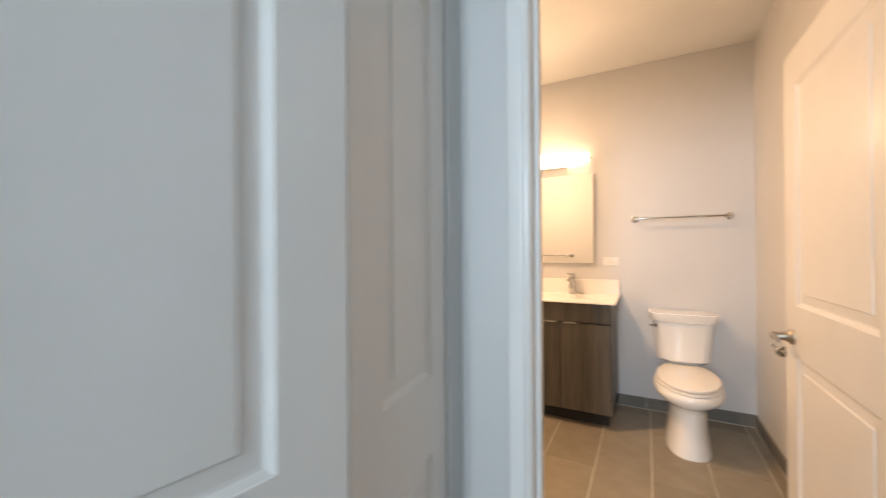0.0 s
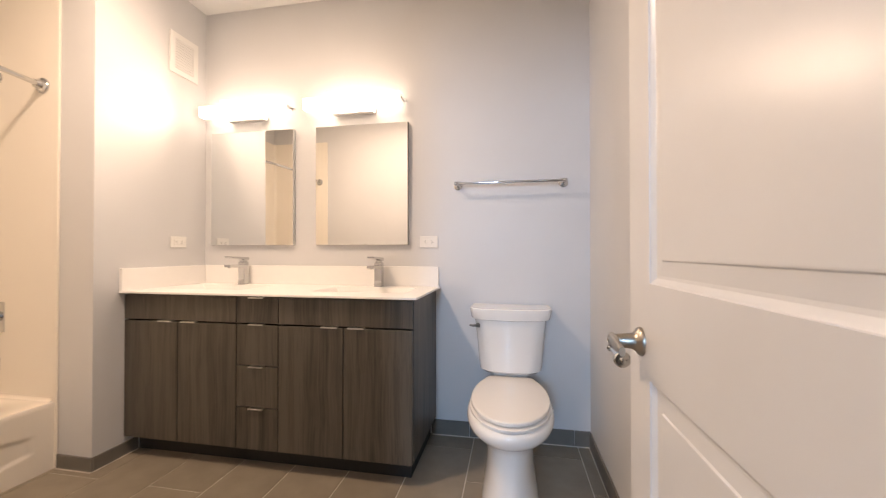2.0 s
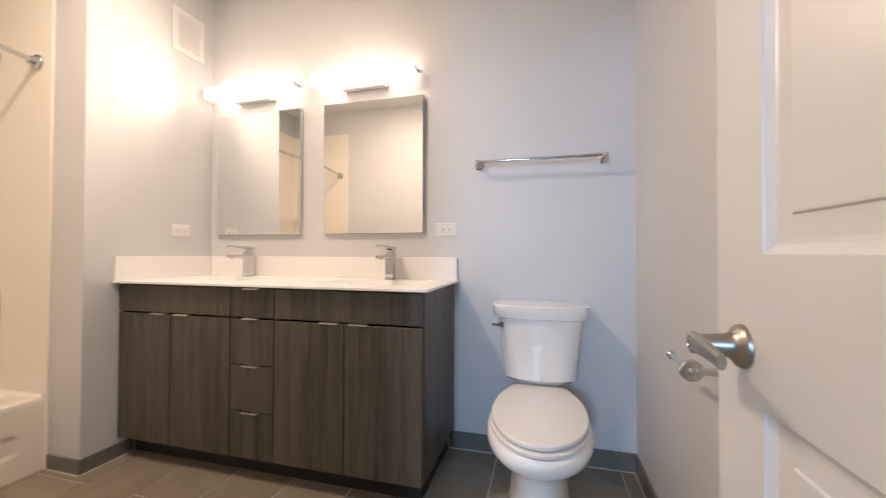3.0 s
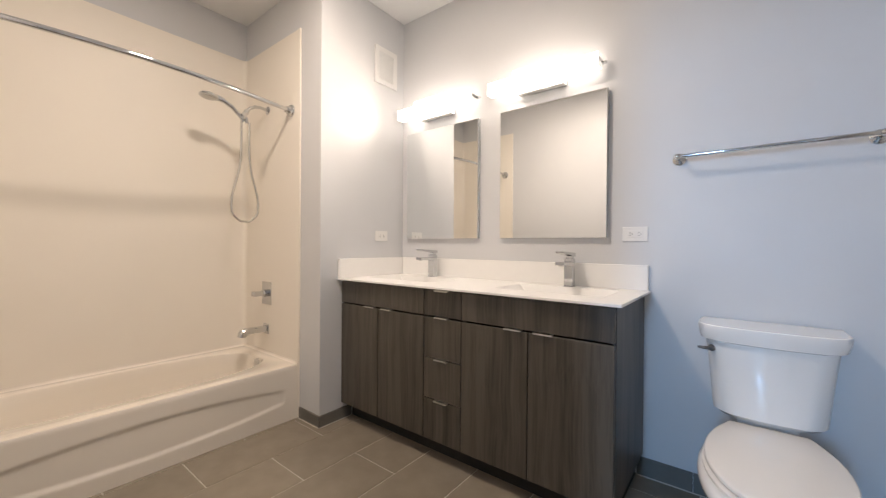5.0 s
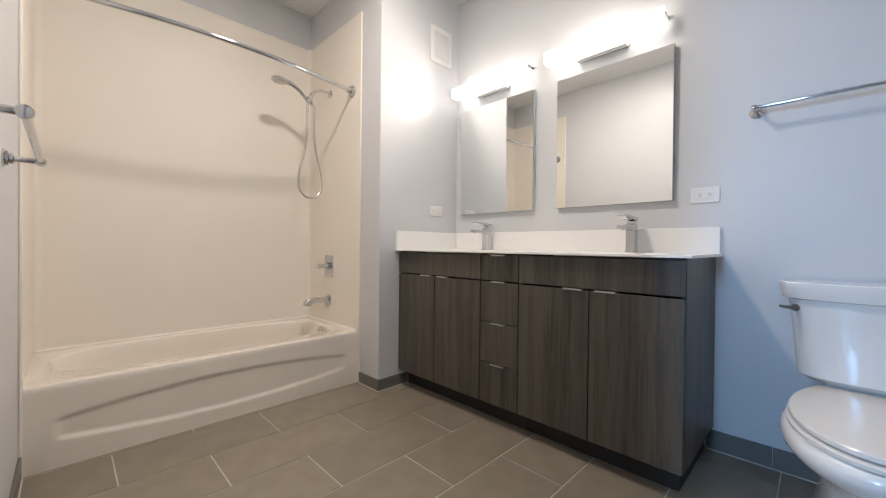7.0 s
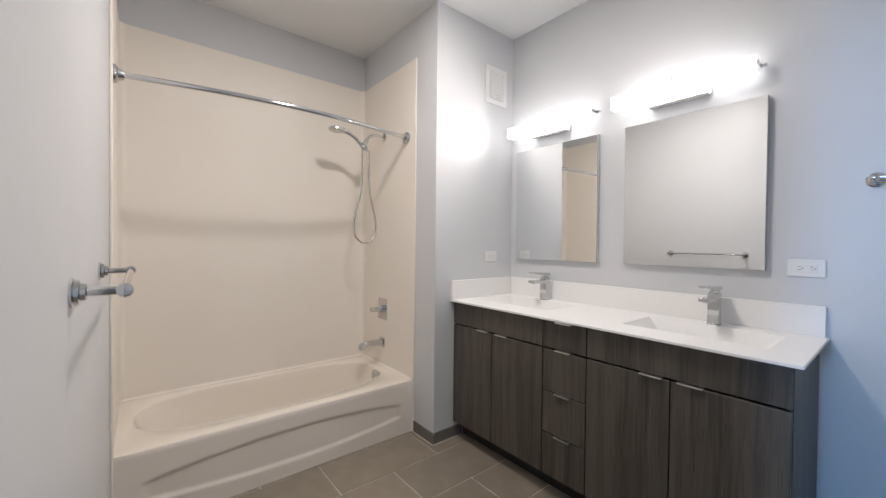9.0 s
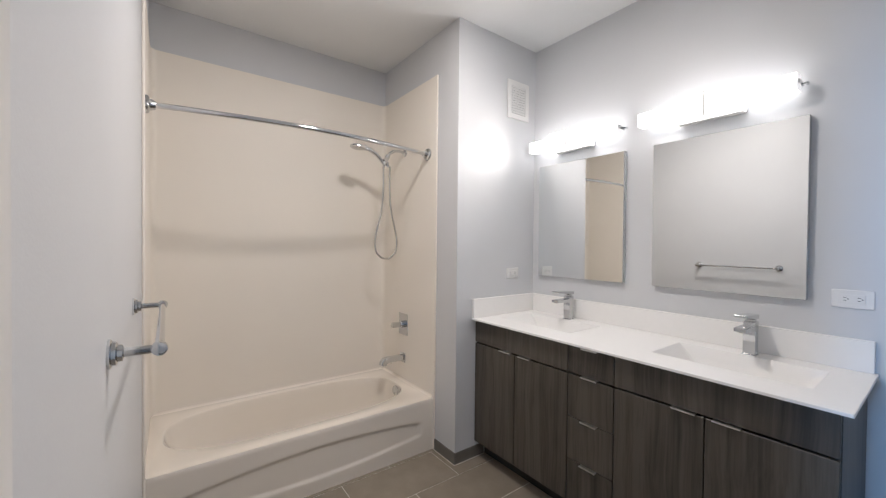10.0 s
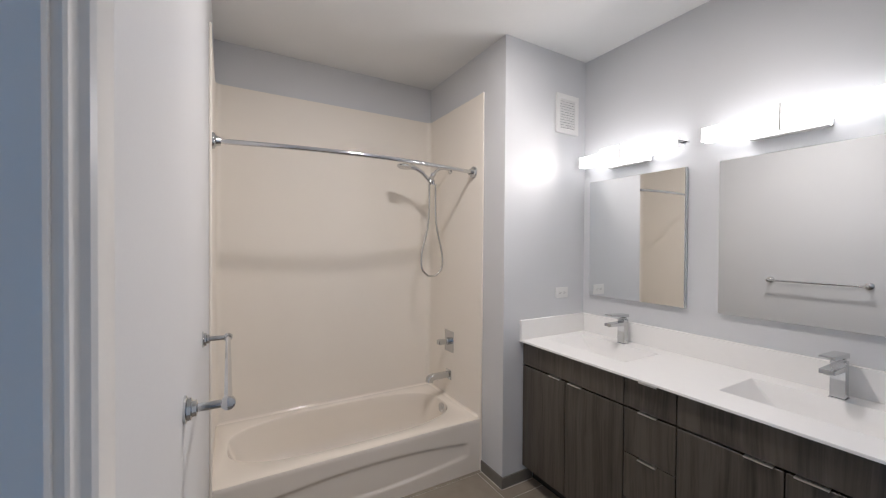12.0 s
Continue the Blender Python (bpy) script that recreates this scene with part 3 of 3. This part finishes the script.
def towel_bar(length, label):
    """Chrome bar on two round stepped posts, along x, with the wall at y = 0 and the room at -y."""
    t = thing("towel_bar", label, "towel bar", "chrome towel bars")
    for s in (-1, 1):
        p = part("post", lathe((s * length / 2, 0, 0), (0, -1, 0), ((0, 0.027), (0.004, 0.027), (0.006, 0.0225), (0.012, 0.0220), (0.014, 0.0160), (0.021, 0.0150), (0.023, 0.0085), (0.067, 0.0078))), CHROME, t)
        smooth_by_angle(p)
        smooth_by_angle(part("knob", lathe((s * (length / 2 + 0.012), -0.075, 0), (-s, 0, 0), ((0, 0.008), (0.002, 0.0125), (0.008, 0.014), (0.016, 0.0135), (0.024, 0.009))), CHROME, p))
    smooth_by_angle(part("bar", tube(((-length / 2 + 0.005, -0.075, 0), (length / 2 - 0.005, -0.075, 0)), 0.008, 14), CHROME, t))
    return t


tb = towel_bar(0.612, "polished chrome towel bar above the toilet")
tb.matrix_world = pose(2.068, 0, 1.508)
tb2 = copy_thing(tb, pose(0.600, YS, 1.160, 0, 0, 180))
tb2["label"] = "polished chrome towel bar on the wall beside the tub"

holder = thing("toilet_paper_holder", "chrome toilet paper holder with no roll", "paper holder")
holder.matrix_world = pose(XE, -0.922, 0.751)
smooth_by_angle(part("post", lathe((0, 0, 0), (-1, 0, 0), ((0, 0.026), (0.005, 0.026), (0.009, 0.021), (0.012, 0.011), (0.080, 0.0085))), CHROME, holder))
smooth_by_angle(part("knob", lathe((-0.080, 0.010, 0), (0, -1, 0), ((0, 0.012), (0.002, 0.024), (0.005, 0.027), (0.014, 0.027), (0.017, 0.023))), CHROME, holder))
smooth_by_angle(part("arm", tube(((-0.080, 0.005, 0), (-0.080, 0.080, 0.0), (-0.080, 0.140, 0.0), (-0.080, 0.146, 0.0), (-0.080, 0.153, 0.0), (-0.080, 0.158, 0.0)), 0.007, 12, (0.007, 0.007, 0.007, 0.012, 0.013, 0.007)), CHROME, holder))
smooth_by_angle(part("stud", lathe((-0.080, -0.006, 0), (0, -1, 0), ((0, 0.011), (0.004, 0.0105), (0.007, 0.007), (0.009, 0.003))), CHROME, holder))

# ---- toilet ----
TX = 2.072
toilet = thing("toilet", "white porcelain two-piece toilet with closed lid", "toilet")
prof = ((0.0, 0.131, -0.712, -0.09, 2.6), (0.012, 0.130, -0.711, -0.09, 2.6), (0.06, 0.122, -0.700, -0.09, 2.5), (0.13, 0.112, -0.684, -0.09, 2.4), (0.19, 0.110, -0.676, -0.08, 2.4), (0.255, 0.110, -0.677, -0.08, 2.4),
        (0.285, 0.114, -0.682, -0.09, 2.3), (0.297, 0.130, -0.699, -0.10, 2.2), (0.310, 0.156, -0.728, -0.10, 2.2), (0.328, 0.181, -0.756, -0.10, 2.2), (0.348, 0.195, -0.774, -0.10, 2.2), (0.368, 0.199, -0.782, -0.10, 2.2), (0.386, 0.195, -0.779, -0.10, 2.2), (0.397, 0.186, -0.770, -0.10, 2.2))
smooth_by_angle(part("bowl", loft([oval(TX, hx, yf, yb, z, p, 56, 1.75 if z > 0.29 else 3.6) for z, hx, yf, yb, p in prof]), PORCELAIN, toilet), 50)
def lid_ring(hx, yf, yb, z, hb=0.108):
    """The lid's outline: a half oval in front, cut corners and a narrower straight edge at the back."""
    cy = -0.475
    ring = [(TX + hx * math.cos(a), cy + (cy - yf) * math.sin(a), z) for a in [math.pi * (1 + k / 32) for k in range(33)]]
    side = [(hx * 0.992, cy + 0.045), (hx * 0.965, cy + 0.090), (hx * 0.915, cy + 0.135), (hx * 0.845, cy + 0.178), (hb + 0.010, yb - 0.014), (hb, yb)]
    return ring + [(TX + x, y, z) for x, y in side] + [(TX - x, y, z) for x, y in reversed(side)]


smooth_by_angle(part("seat", loft([lid_ring(hx, yf, yb, z, 0.112) for z, hx, yf, yb in ((0.399, 0.178, -0.764, -0.200), (0.402, 0.183, -0.771, -0.196), (0.412, 0.184, -0.772, -0.196), (0.4155, 0.179, -0.765, -0.199), (0.4160, 0.160, -0.735, -0.205))]), SEAT, toilet, "white plastic toilet seat"), 50)
lid = smooth_by_angle(part("lid", loft([lid_ring(hx, yf, yb, z) for z, hx, yf, yb in ((0.4215, 0.168, -0.745, -0.205), (0.4220, 0.177, -0.759, -0.203), (0.4240, 0.179, -0.761, -0.202), (0.434, 0.179, -0.761, -0.202), (0.438, 0.176, -0.757, -0.205), (0.440, 0.168, -0.746, -0.213))]), SEAT, toilet, "closed white plastic lid"), 28)
for s in (-1, 1):
    smooth_by_angle(part("lid_hinge", tube(((TX + s * 0.055, -0.192, 0.420), (TX + s * 0.10, -0.192, 0.420)), 0.009), SEAT, toilet))


def tank_ring(hw, yf, yb, z, cut, bow):
    """A ring with chamfered front corners and a bowed front."""
    ring = []
    for k in range(13):
        u = -1 + 2 * k / 12
        ring.append((TX + u * (hw - cut), yf - bow * (1 - u * u), z))
    ring += [(TX + hw - cut * 0.35, yf + cut * 0.42, z), (TX + hw, yf + cut * 1.15, z), (TX + hw, yb, z), (TX - hw, yb, z), (TX - hw, yf + cut * 1.15, z), (TX - hw + cut * 0.35, yf + cut * 0.42, z)]
    return ring


rows = ((0.441, 0.125, -0.155, -0.045), (0.445, 0.152, -0.180, -0.030), (0.460, 0.167, -0.194, -0.022), (0.50, 0.172, -0.194, -0.020), (0.58, 0.178, -0.198, -0.020), (0.66, 0.185, -0.202, -0.020), (0.72, 0.192, -0.206, -0.020), (0.738, 0.195, -0.207, -0.020))
tank = smooth_by_angle(part("tank", loft([tank_ring(hw, yf, yb, z, 0.054, 0.014) for z, hw, yf, yb in rows]), PORCELAIN, toilet), 32)
lidrows = ((0.738, 0.203, -0.213), (0.742, 0.211, -0.220), (0.760, 0.216, -0.224), (0.788, 0.220, -0.228), (0.798, 0.2195, -0.2275), (0.801, 0.2165, -0.2245))
smooth_by_angle(part("tank_lid", loft([tank_ring(hw, yf, -0.012, z, 0.058, 0.016) for z, hw, yf in lidrows]), PORCELAIN, toilet), 30)
# dark steel in place of chrome: the lever's dark reflection is in its colour
flush = part("flush_lever", merge(lathe((TX - 0.172, -0.180, 0.705), (-0.45, -0.9, 0), ((0, 0.014), (0.008, 0.013), (0.014, 0.008), (0.020, 0.008)))), STEEL, tank, "chrome flush lever, its dark reflection put into the metal's colour")
smooth_by_angle(flush)
part("flush_arm", tube(((TX - 0.180, -0.199, 0.706), (TX - 0.198, -0.218, 0.708), (TX - 0.217, -0.222, 0.711)), 0.006, 10, (0.006, 0.0065, 0.0045)), STEEL, flush)
part("bolt_pad", boxes(((TX - 0.09, -0.145, 0.392), (TX + 0.09, -0.03, 0.444))), PORCELAIN, toilet)

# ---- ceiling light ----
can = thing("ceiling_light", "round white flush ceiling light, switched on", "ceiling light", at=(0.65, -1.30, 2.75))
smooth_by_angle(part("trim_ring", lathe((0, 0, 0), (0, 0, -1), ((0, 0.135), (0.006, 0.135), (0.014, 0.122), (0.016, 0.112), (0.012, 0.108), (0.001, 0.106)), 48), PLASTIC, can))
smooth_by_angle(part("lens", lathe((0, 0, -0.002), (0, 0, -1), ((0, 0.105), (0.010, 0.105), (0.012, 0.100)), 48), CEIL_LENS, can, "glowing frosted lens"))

# ---- tub and surround ----
tub = thing("bathtub", "cream enamelled alcove bathtub with a recessed apron arch", "bathtub")
TF, TZ = -0.220, 0.343
y0, y1, x0 = YS + 0.004, YC - 0.004, XA + 0.004
ycen, xcen = (y0 + y1) / 2, (x0 + TF) / 2


def rim_ring(hx, ya, yb, xc, z, power, n=72):
    ring, yc, hy = [], (ya + yb) / 2, (yb - ya) / 2
    for k in range(n):
        a = 2 * math.pi * (k + 0.5) / n
        c, s = math.cos(a), math.sin(a)
        ring.append((xc + hx * math.copysign(abs(c) ** (2 / power), c), yc + hy * math.copysign(abs(s) ** (2 / power), s), z))
    return ring


hx0 = (TF - x0) / 2
rings = [rim_ring(hx0 - 0.006, y0, y1, xcen, TZ - 0.001, 60), rim_ring(hx0 - 0.012, y0 + 0.004, y1 - 0.004, xcen, TZ, 60),
         rim_ring(0.290, -2.165, -0.782, -0.610, TZ, 2.9), rim_ring(0.285, -2.159, -0.787, -0.610, TZ - 0.003, 2.9), rim_ring(0.282, -2.154, -0.790, -0.610, TZ - 0.012, 2.9),
         rim_ring(0.276, -2.138, -0.796, -0.610, TZ - 0.06, 2.8), rim_ring(0.268, -2.105, -0.804, -0.610, TZ - 0.13, 2.8), rim_ring(0.256, -2.060, -0.818, -0.610, TZ - 0.20, 2.7), rim_ring(0.238, -2.000, -0.840, -0.610, TZ - 0.255, 2.7), rim_ring(0.200, -1.930, -0.885, -0.610, TZ - 0.285, 2.6), rim_ring(0.10, -1.75, -1.0, -0.610, TZ - 0.292, 2.4)]
body = smooth_by_angle(part("body", loft(rings, False, True), ENAMEL, tub), 60)
body.data.flip_normals()


def apron():
    """The front skirt: a rolled top edge and a long lens-shaped recess."""
    bm = bmesh.new()
    ny, zs = 96, [0.0] + [0.006 * k for k in range(1, 53)]
    ya, yb = y0, y1
    grid = []
    zlist = zs + [0.318, 0.325, 0.332, 0.338, 0.3415, TZ - 0.001]
    for z in zlist:
        row = []
        for i in range(ny + 1):
            y = ya + (yb - ya) * i / ny
            u = (y - ycen) / 0.665
            dep = 0.0
            if abs(u) < 1:
                tp, bt = 0.207 + 0.052 * (1 - u * u), 0.110 - 0.042 * (1 - u * u)
                a = min(1, max(0, (tp - z) / 0.026))
                b = min(1, max(0, (z - bt) / 0.024))
                e = min(1, (1 - abs(u)) * 0.665 / 0.03)
                sm = [v * v * (3 - 2 * v) for v in (a, b, e)]
                dep = 0.009 * sm[0] * sm[1] * sm[2]
            r = TZ - z
            x = TF - dep - 0.012 * max(0.0, 1 - z / TZ) * 0.5
            if r < 0.024:
                x -= 0.006 - math.sqrt(max(0.0, 0.024 ** 2 - (0.024 - r) ** 2)) * 0.25
            row.append(bm.verts.new((x, y, z)))
        grid.append(row)
    for a, b in zip(grid, grid[1:]):
        for i in range(ny):
            bm.faces.new((a[i], a[i + 1], b[i + 1], b[i]))
    bmesh.ops.recalc_face_normals(bm, faces=bm.faces[:])
    return bm


ap = part("apron", apron(), ENAMEL, tub, "", True)
if ap.data.polygons[0].normal.x < 0:
    ap.data.flip_normals()
smooth_by_angle(part("overflow_plate", lathe((-0.580, -0.800, 0.297), (0.05, -1, 0.10), ((0, 0.034), (0.006, 0.034), (0.010, 0.028), (0.012, 0.012))), CHROME, tub, "round chrome overflow plate"))
smooth_by_angle(part("drain", lathe((-0.600, -1.02, TZ - 0.292), (0, 0, 1), ((0, 0.030), (0.003, 0.028), (0.004, 0.012))), CHROME, tub))

SZ = 2.475
sur = thing("tub_surround", "cream acrylic wall panels around the bathtub", "tub surround")
def moulded_panel(r=0.035, t=0.008):
    """The surround's back and ends in one moulding with rounded inside corners."""
    inner = [(-0.222, YC - t)]
    inner += [(XA + t + r - r * math.sin(k), YC - t - r + r * math.cos(k)) for k in [math.pi / 16 * i for i in range(9)]]
    inner += [(XA + t + r - r * math.cos(k), YS + t + r - r * math.sin(k)) for k in [math.pi / 16 * i for i in range(9)]]
    inner.append((-0.222, YS + t))
    ring = inner + [(-0.222, YS), (XA, YS), (XA, YC), (-0.222, YC)]
    return loft([[(x, y, z) for x, y in ring] for z in (TZ - 0.002, SZ)])


smooth_by_angle(part("moulded_panel", moulded_panel(), SURROUND, sur), 30)
for y, s in ((YC, -1), (YS, 1)):
    part("edge_trim", box((-0.240, min(y, y + s * 0.011), 0.0), (-0.212, max(y, y + s * 0.011), SZ + 0.002), 0.004), SURROUND, sur)
def cove(r=0.018, n=6):
    """A hollow bead: rows of (out from the wall, up from the rim)."""
    return [(0.0, -0.001), (r, -0.001)] + [(r - r * math.sin(k), r - r * math.cos(k)) for k in [math.pi / 2 * i / n for i in range(n + 1)]]


smooth_by_angle(part("caulk", loft([[(XA + 0.008 + d, y, TZ + h) for d, h in cove()] for y in (YS + 0.009, YC - 0.009)]), ENAMEL, sur), 40)
smooth_by_angle(part("caulk", loft([[(x, YC - 0.008 - d, TZ + h) for d, h in cove()] for x in (XA + 0.009, -0.242)]), ENAMEL, sur), 40)

PX, PY = -0.625, YC - 0.008
valve = thing("shower_valve", "square chrome shower valve plate with block handle", "shower valve")
part("plate", box((PX - 0.062, PY - 0.004, 0.684), (PX + 0.062, PY, 0.842), 0.0015), CHROME, valve)
hd = part("hub", merge(lathe((PX, PY - 0.004, 0.763), (0, -1, 0), ((0, 0.026), (0.022, 0.026), (0.026, 0.022), (0.034, 0.018)))), CHROME, valve)
smooth_by_angle(hd)
part("handle", box((PX - 0.022, PY - 0.098, 0.747), (PX + 0.022, PY - 0.034, 0.780), 0.004), CHROME, valve)

sp = thing("tub_spout", "square chrome tub spout on the surround", "tub spout")
part("flange", box((PX - 0.034, PY - 0.008, 0.478), (PX + 0.034, PY, 0.550), 0.002), CHROME, sp)
rings = []
for d, zc, hz, tilt in ((0.006, 0.515, 0.019, 0), (0.060, 0.515, 0.019, 0), (0.120, 0.515, 0.020, 0), (0.140, 0.514, 0.021, 12), (0.156, 0.508, 0.023, 32), (0.166, 0.498, 0.024, 58), (0.168, 0.482, 0.022, 84)):
    c, n = math.cos(radians(tilt)), math.sin(radians(tilt))
    rings.append([(PX + u, PY - d - v * n, zc + v * c) for u, v in [(px * 0.0235, pz * hz) for px, pz in ((-1, -0.7), (-0.75, -1), (0.75, -1), (1, -0.7), (1, 0.7), (0.75, 1), (-0.75, 1), (-1, 0.7))]])
smooth_by_angle(part("body", loft(rings), CHROME, sp), 40)

sh = thing("hand_shower", "chrome hand shower hanging on its arm with hose", "hand shower")
arm = part("arm", tube([(PX, PY - 0.008, 2.040), (PX, PY - 0.05, 2.046), (PX, PY - 0.09, 2.040), (PX, PY - 0.125, 2.018), (PX, PY - 0.15, 1.985)], 0.0105, 12), CHROME, sh)
smooth_by_angle(arm)
smooth_by_angle(part("flange", lathe((PX, PY, 2.040), (0, -1, 0), ((0, 0.030), (0.004, 0.029), (0.010, 0.018), (0.014, 0.012))), CHROME, arm))
smooth_by_angle(part("cradle", merge(tube(((PX, PY - 0.142, 1.998), (PX, PY - 0.176, 1.932)), 0.017), tube(((PX - 0.02, PY - 0.168, 1.965), (PX + 0.02, PY - 0.168, 1.965)), 0.014), tube(((PX, PY - 0.150, 1.955), (PX, PY - 0.140, 1.915)), 0.011)), CHROME, sh))
hand = part("handset", tube([(PX, PY - 0.162, 1.920), (PX, PY - 0.190, 1.955), (PX, PY - 0.235, 1.997), (PX, PY - 0.285, 2.022), (PX, PY - 0.33, 2.030)], 0.013, 14, (0.0105, 0.013, 0.015, 0.016, 0.020)), CHROME, sh)
smooth_by_angle(hand)
smooth_by_angle(part("spray_head", lathe((PX, PY - 0.372, 2.044), (0.0, -0.10, -1), ((0, 0.018), (0.006, 0.042), (0.014, 0.052), (0.024, 0.053), (0.028, 0.046), (0.029, 0.030)), 32), CHROME, hand))
part("spray_face", lathe((PX, PY - 0.3748, 2.0152), (0.0, -0.10, -1), ((0, 0.040), (0.002, 0.038)), 28), HOSE, hand)
loop = []
for k in range(41):
    u = k / 40
    drop = 0.5 - 0.5 * math.cos(2 * math.pi * u)
    side = -1 if u < 0.5 else 1
    z = 1.922 - 0.668 * (drop ** 0.62)
    narrow = 0.012 + 0.072 * math.exp(-((z - 1.36) / 0.20) ** 2) * min(1.0, (z - 1.2535) / 0.05 + 0.02 if z < 1.3035 else 1.0) ** 0.5
    loop.append((PX + 0.004 * side * (1 - drop), PY - 0.152 + side * narrow + 0.012 * (1 - drop) * side, z))
smooth_by_angle(part("hose", tube(loop, 0.0072, 10), HOSE, sh, "flexible steel hose"), 60)

rod = thing("shower_rod", "curved chrome shower curtain rod across the alcove", "curtain rod")
rpts = []
for k in range(33):
    u = k / 32
    rpts.append((-0.318 + 0.095 * math.sin(math.pi * u), YC - 0.012 + (YS - YC + 0.024) * u, 1.972))
smooth_by_angle(part("rod", tube(rpts, 0.0125, 16), CHROME, rod))
for y, s in ((YC - 0.011, -1), (YS + 0.011, 1)):
    smooth_by_angle(part("flange", lathe((-0.318, y, 1.972), (0, s, 0), ((-0.003, 0.040), (0.004, 0.040), (0.010, 0.036), (0.014, 0.026), (0.026, 0.022), (0.034, 0.019))), CHROME, rod))

# ---- tile baseboards ----
base = tagged(thing("baseboard", "dark grey tile baseboard with pale grout", "baseboard"), kind="structure")
BT = 0.010


def base_run(axis, fixed, sign, stops, BH=0.090):
    for a, b in zip(stops, stops[1:]):
        lo, hi = min(a, b) + 0.0012, max(a, b) - 0.0012
        if axis == "x":
            bm = box((lo, min(fixed, fixed + sign * BT), 0.002), (hi, max(fixed, fixed + sign * BT), BH), 0.0015, 1)
        else:
            bm = box((min(fixed, fixed + sign * BT), lo, 0.002), (max(fixed, fixed + sign * BT), hi, BH), 0.0015, 1)
        part("base_tile", bm, BASE_TILE, base)
    lo, hi = min(stops), max(stops)
    near, far = sorted((fixed, fixed + sign * (BT + 0.004)))
    part("base_grout", box((lo, near, 0.0005), (hi, far, 0.004)) if axis == "x" else box((near, lo, 0.0005), (far, hi, 0.004)), GROUT, base)


base_run("x", 0.0, -1, (1.60, 1.83, 2.43, XE))
base_run("y", XE, -1, (-0.012, -0.60, -1.20, -1.80, YS))
base_run("x", YC, -1, (-0.212, 0.010), 0.072)
base_run("y", 0.0, 1, (YC, -0.47), 0.072)
base_run("x", YS, 1, (-0.212, 0.25, 0.85, JW - 0.062))

# ---- floor tiles ----
GX, GW, GL, GAPW = 0.092, 0.2945, 0.606, 0.0054
tile_mesh = {}
for i in range(-1, 10):
    xa, xb = GX + (i - 1) * GW, GX + i * GW
    off = -0.440 if i % 2 else -0.745
    for j in range(-4, 4):
        ya, yb = off + (j - 1) * GL, off + j * GL
        lo, hi = (max(xa, -0.30) + GAPW / 2, max(ya, YS) + GAPW / 2), (min(xb, XE) - GAPW / 2, min(yb, 0.0) - GAPW / 2)
        if hi[0] - lo[0] < 0.02 or hi[1] - lo[1] < 0.02:
            continue
        w, l = round(hi[0] - lo[0], 4), round(hi[1] - lo[1], 4)
        if (w, l) not in tile_mesh:
            tile_mesh[(w, l)] = mesh_from(box((0, 0, -0.010), (w, l, 0.0), 0.0012, 1), "tile", TILE)
        t = new("tile", tile_mesh[(w, l)])
        t.location = (lo[0], lo[1], 0.0)
        t.parent = floor
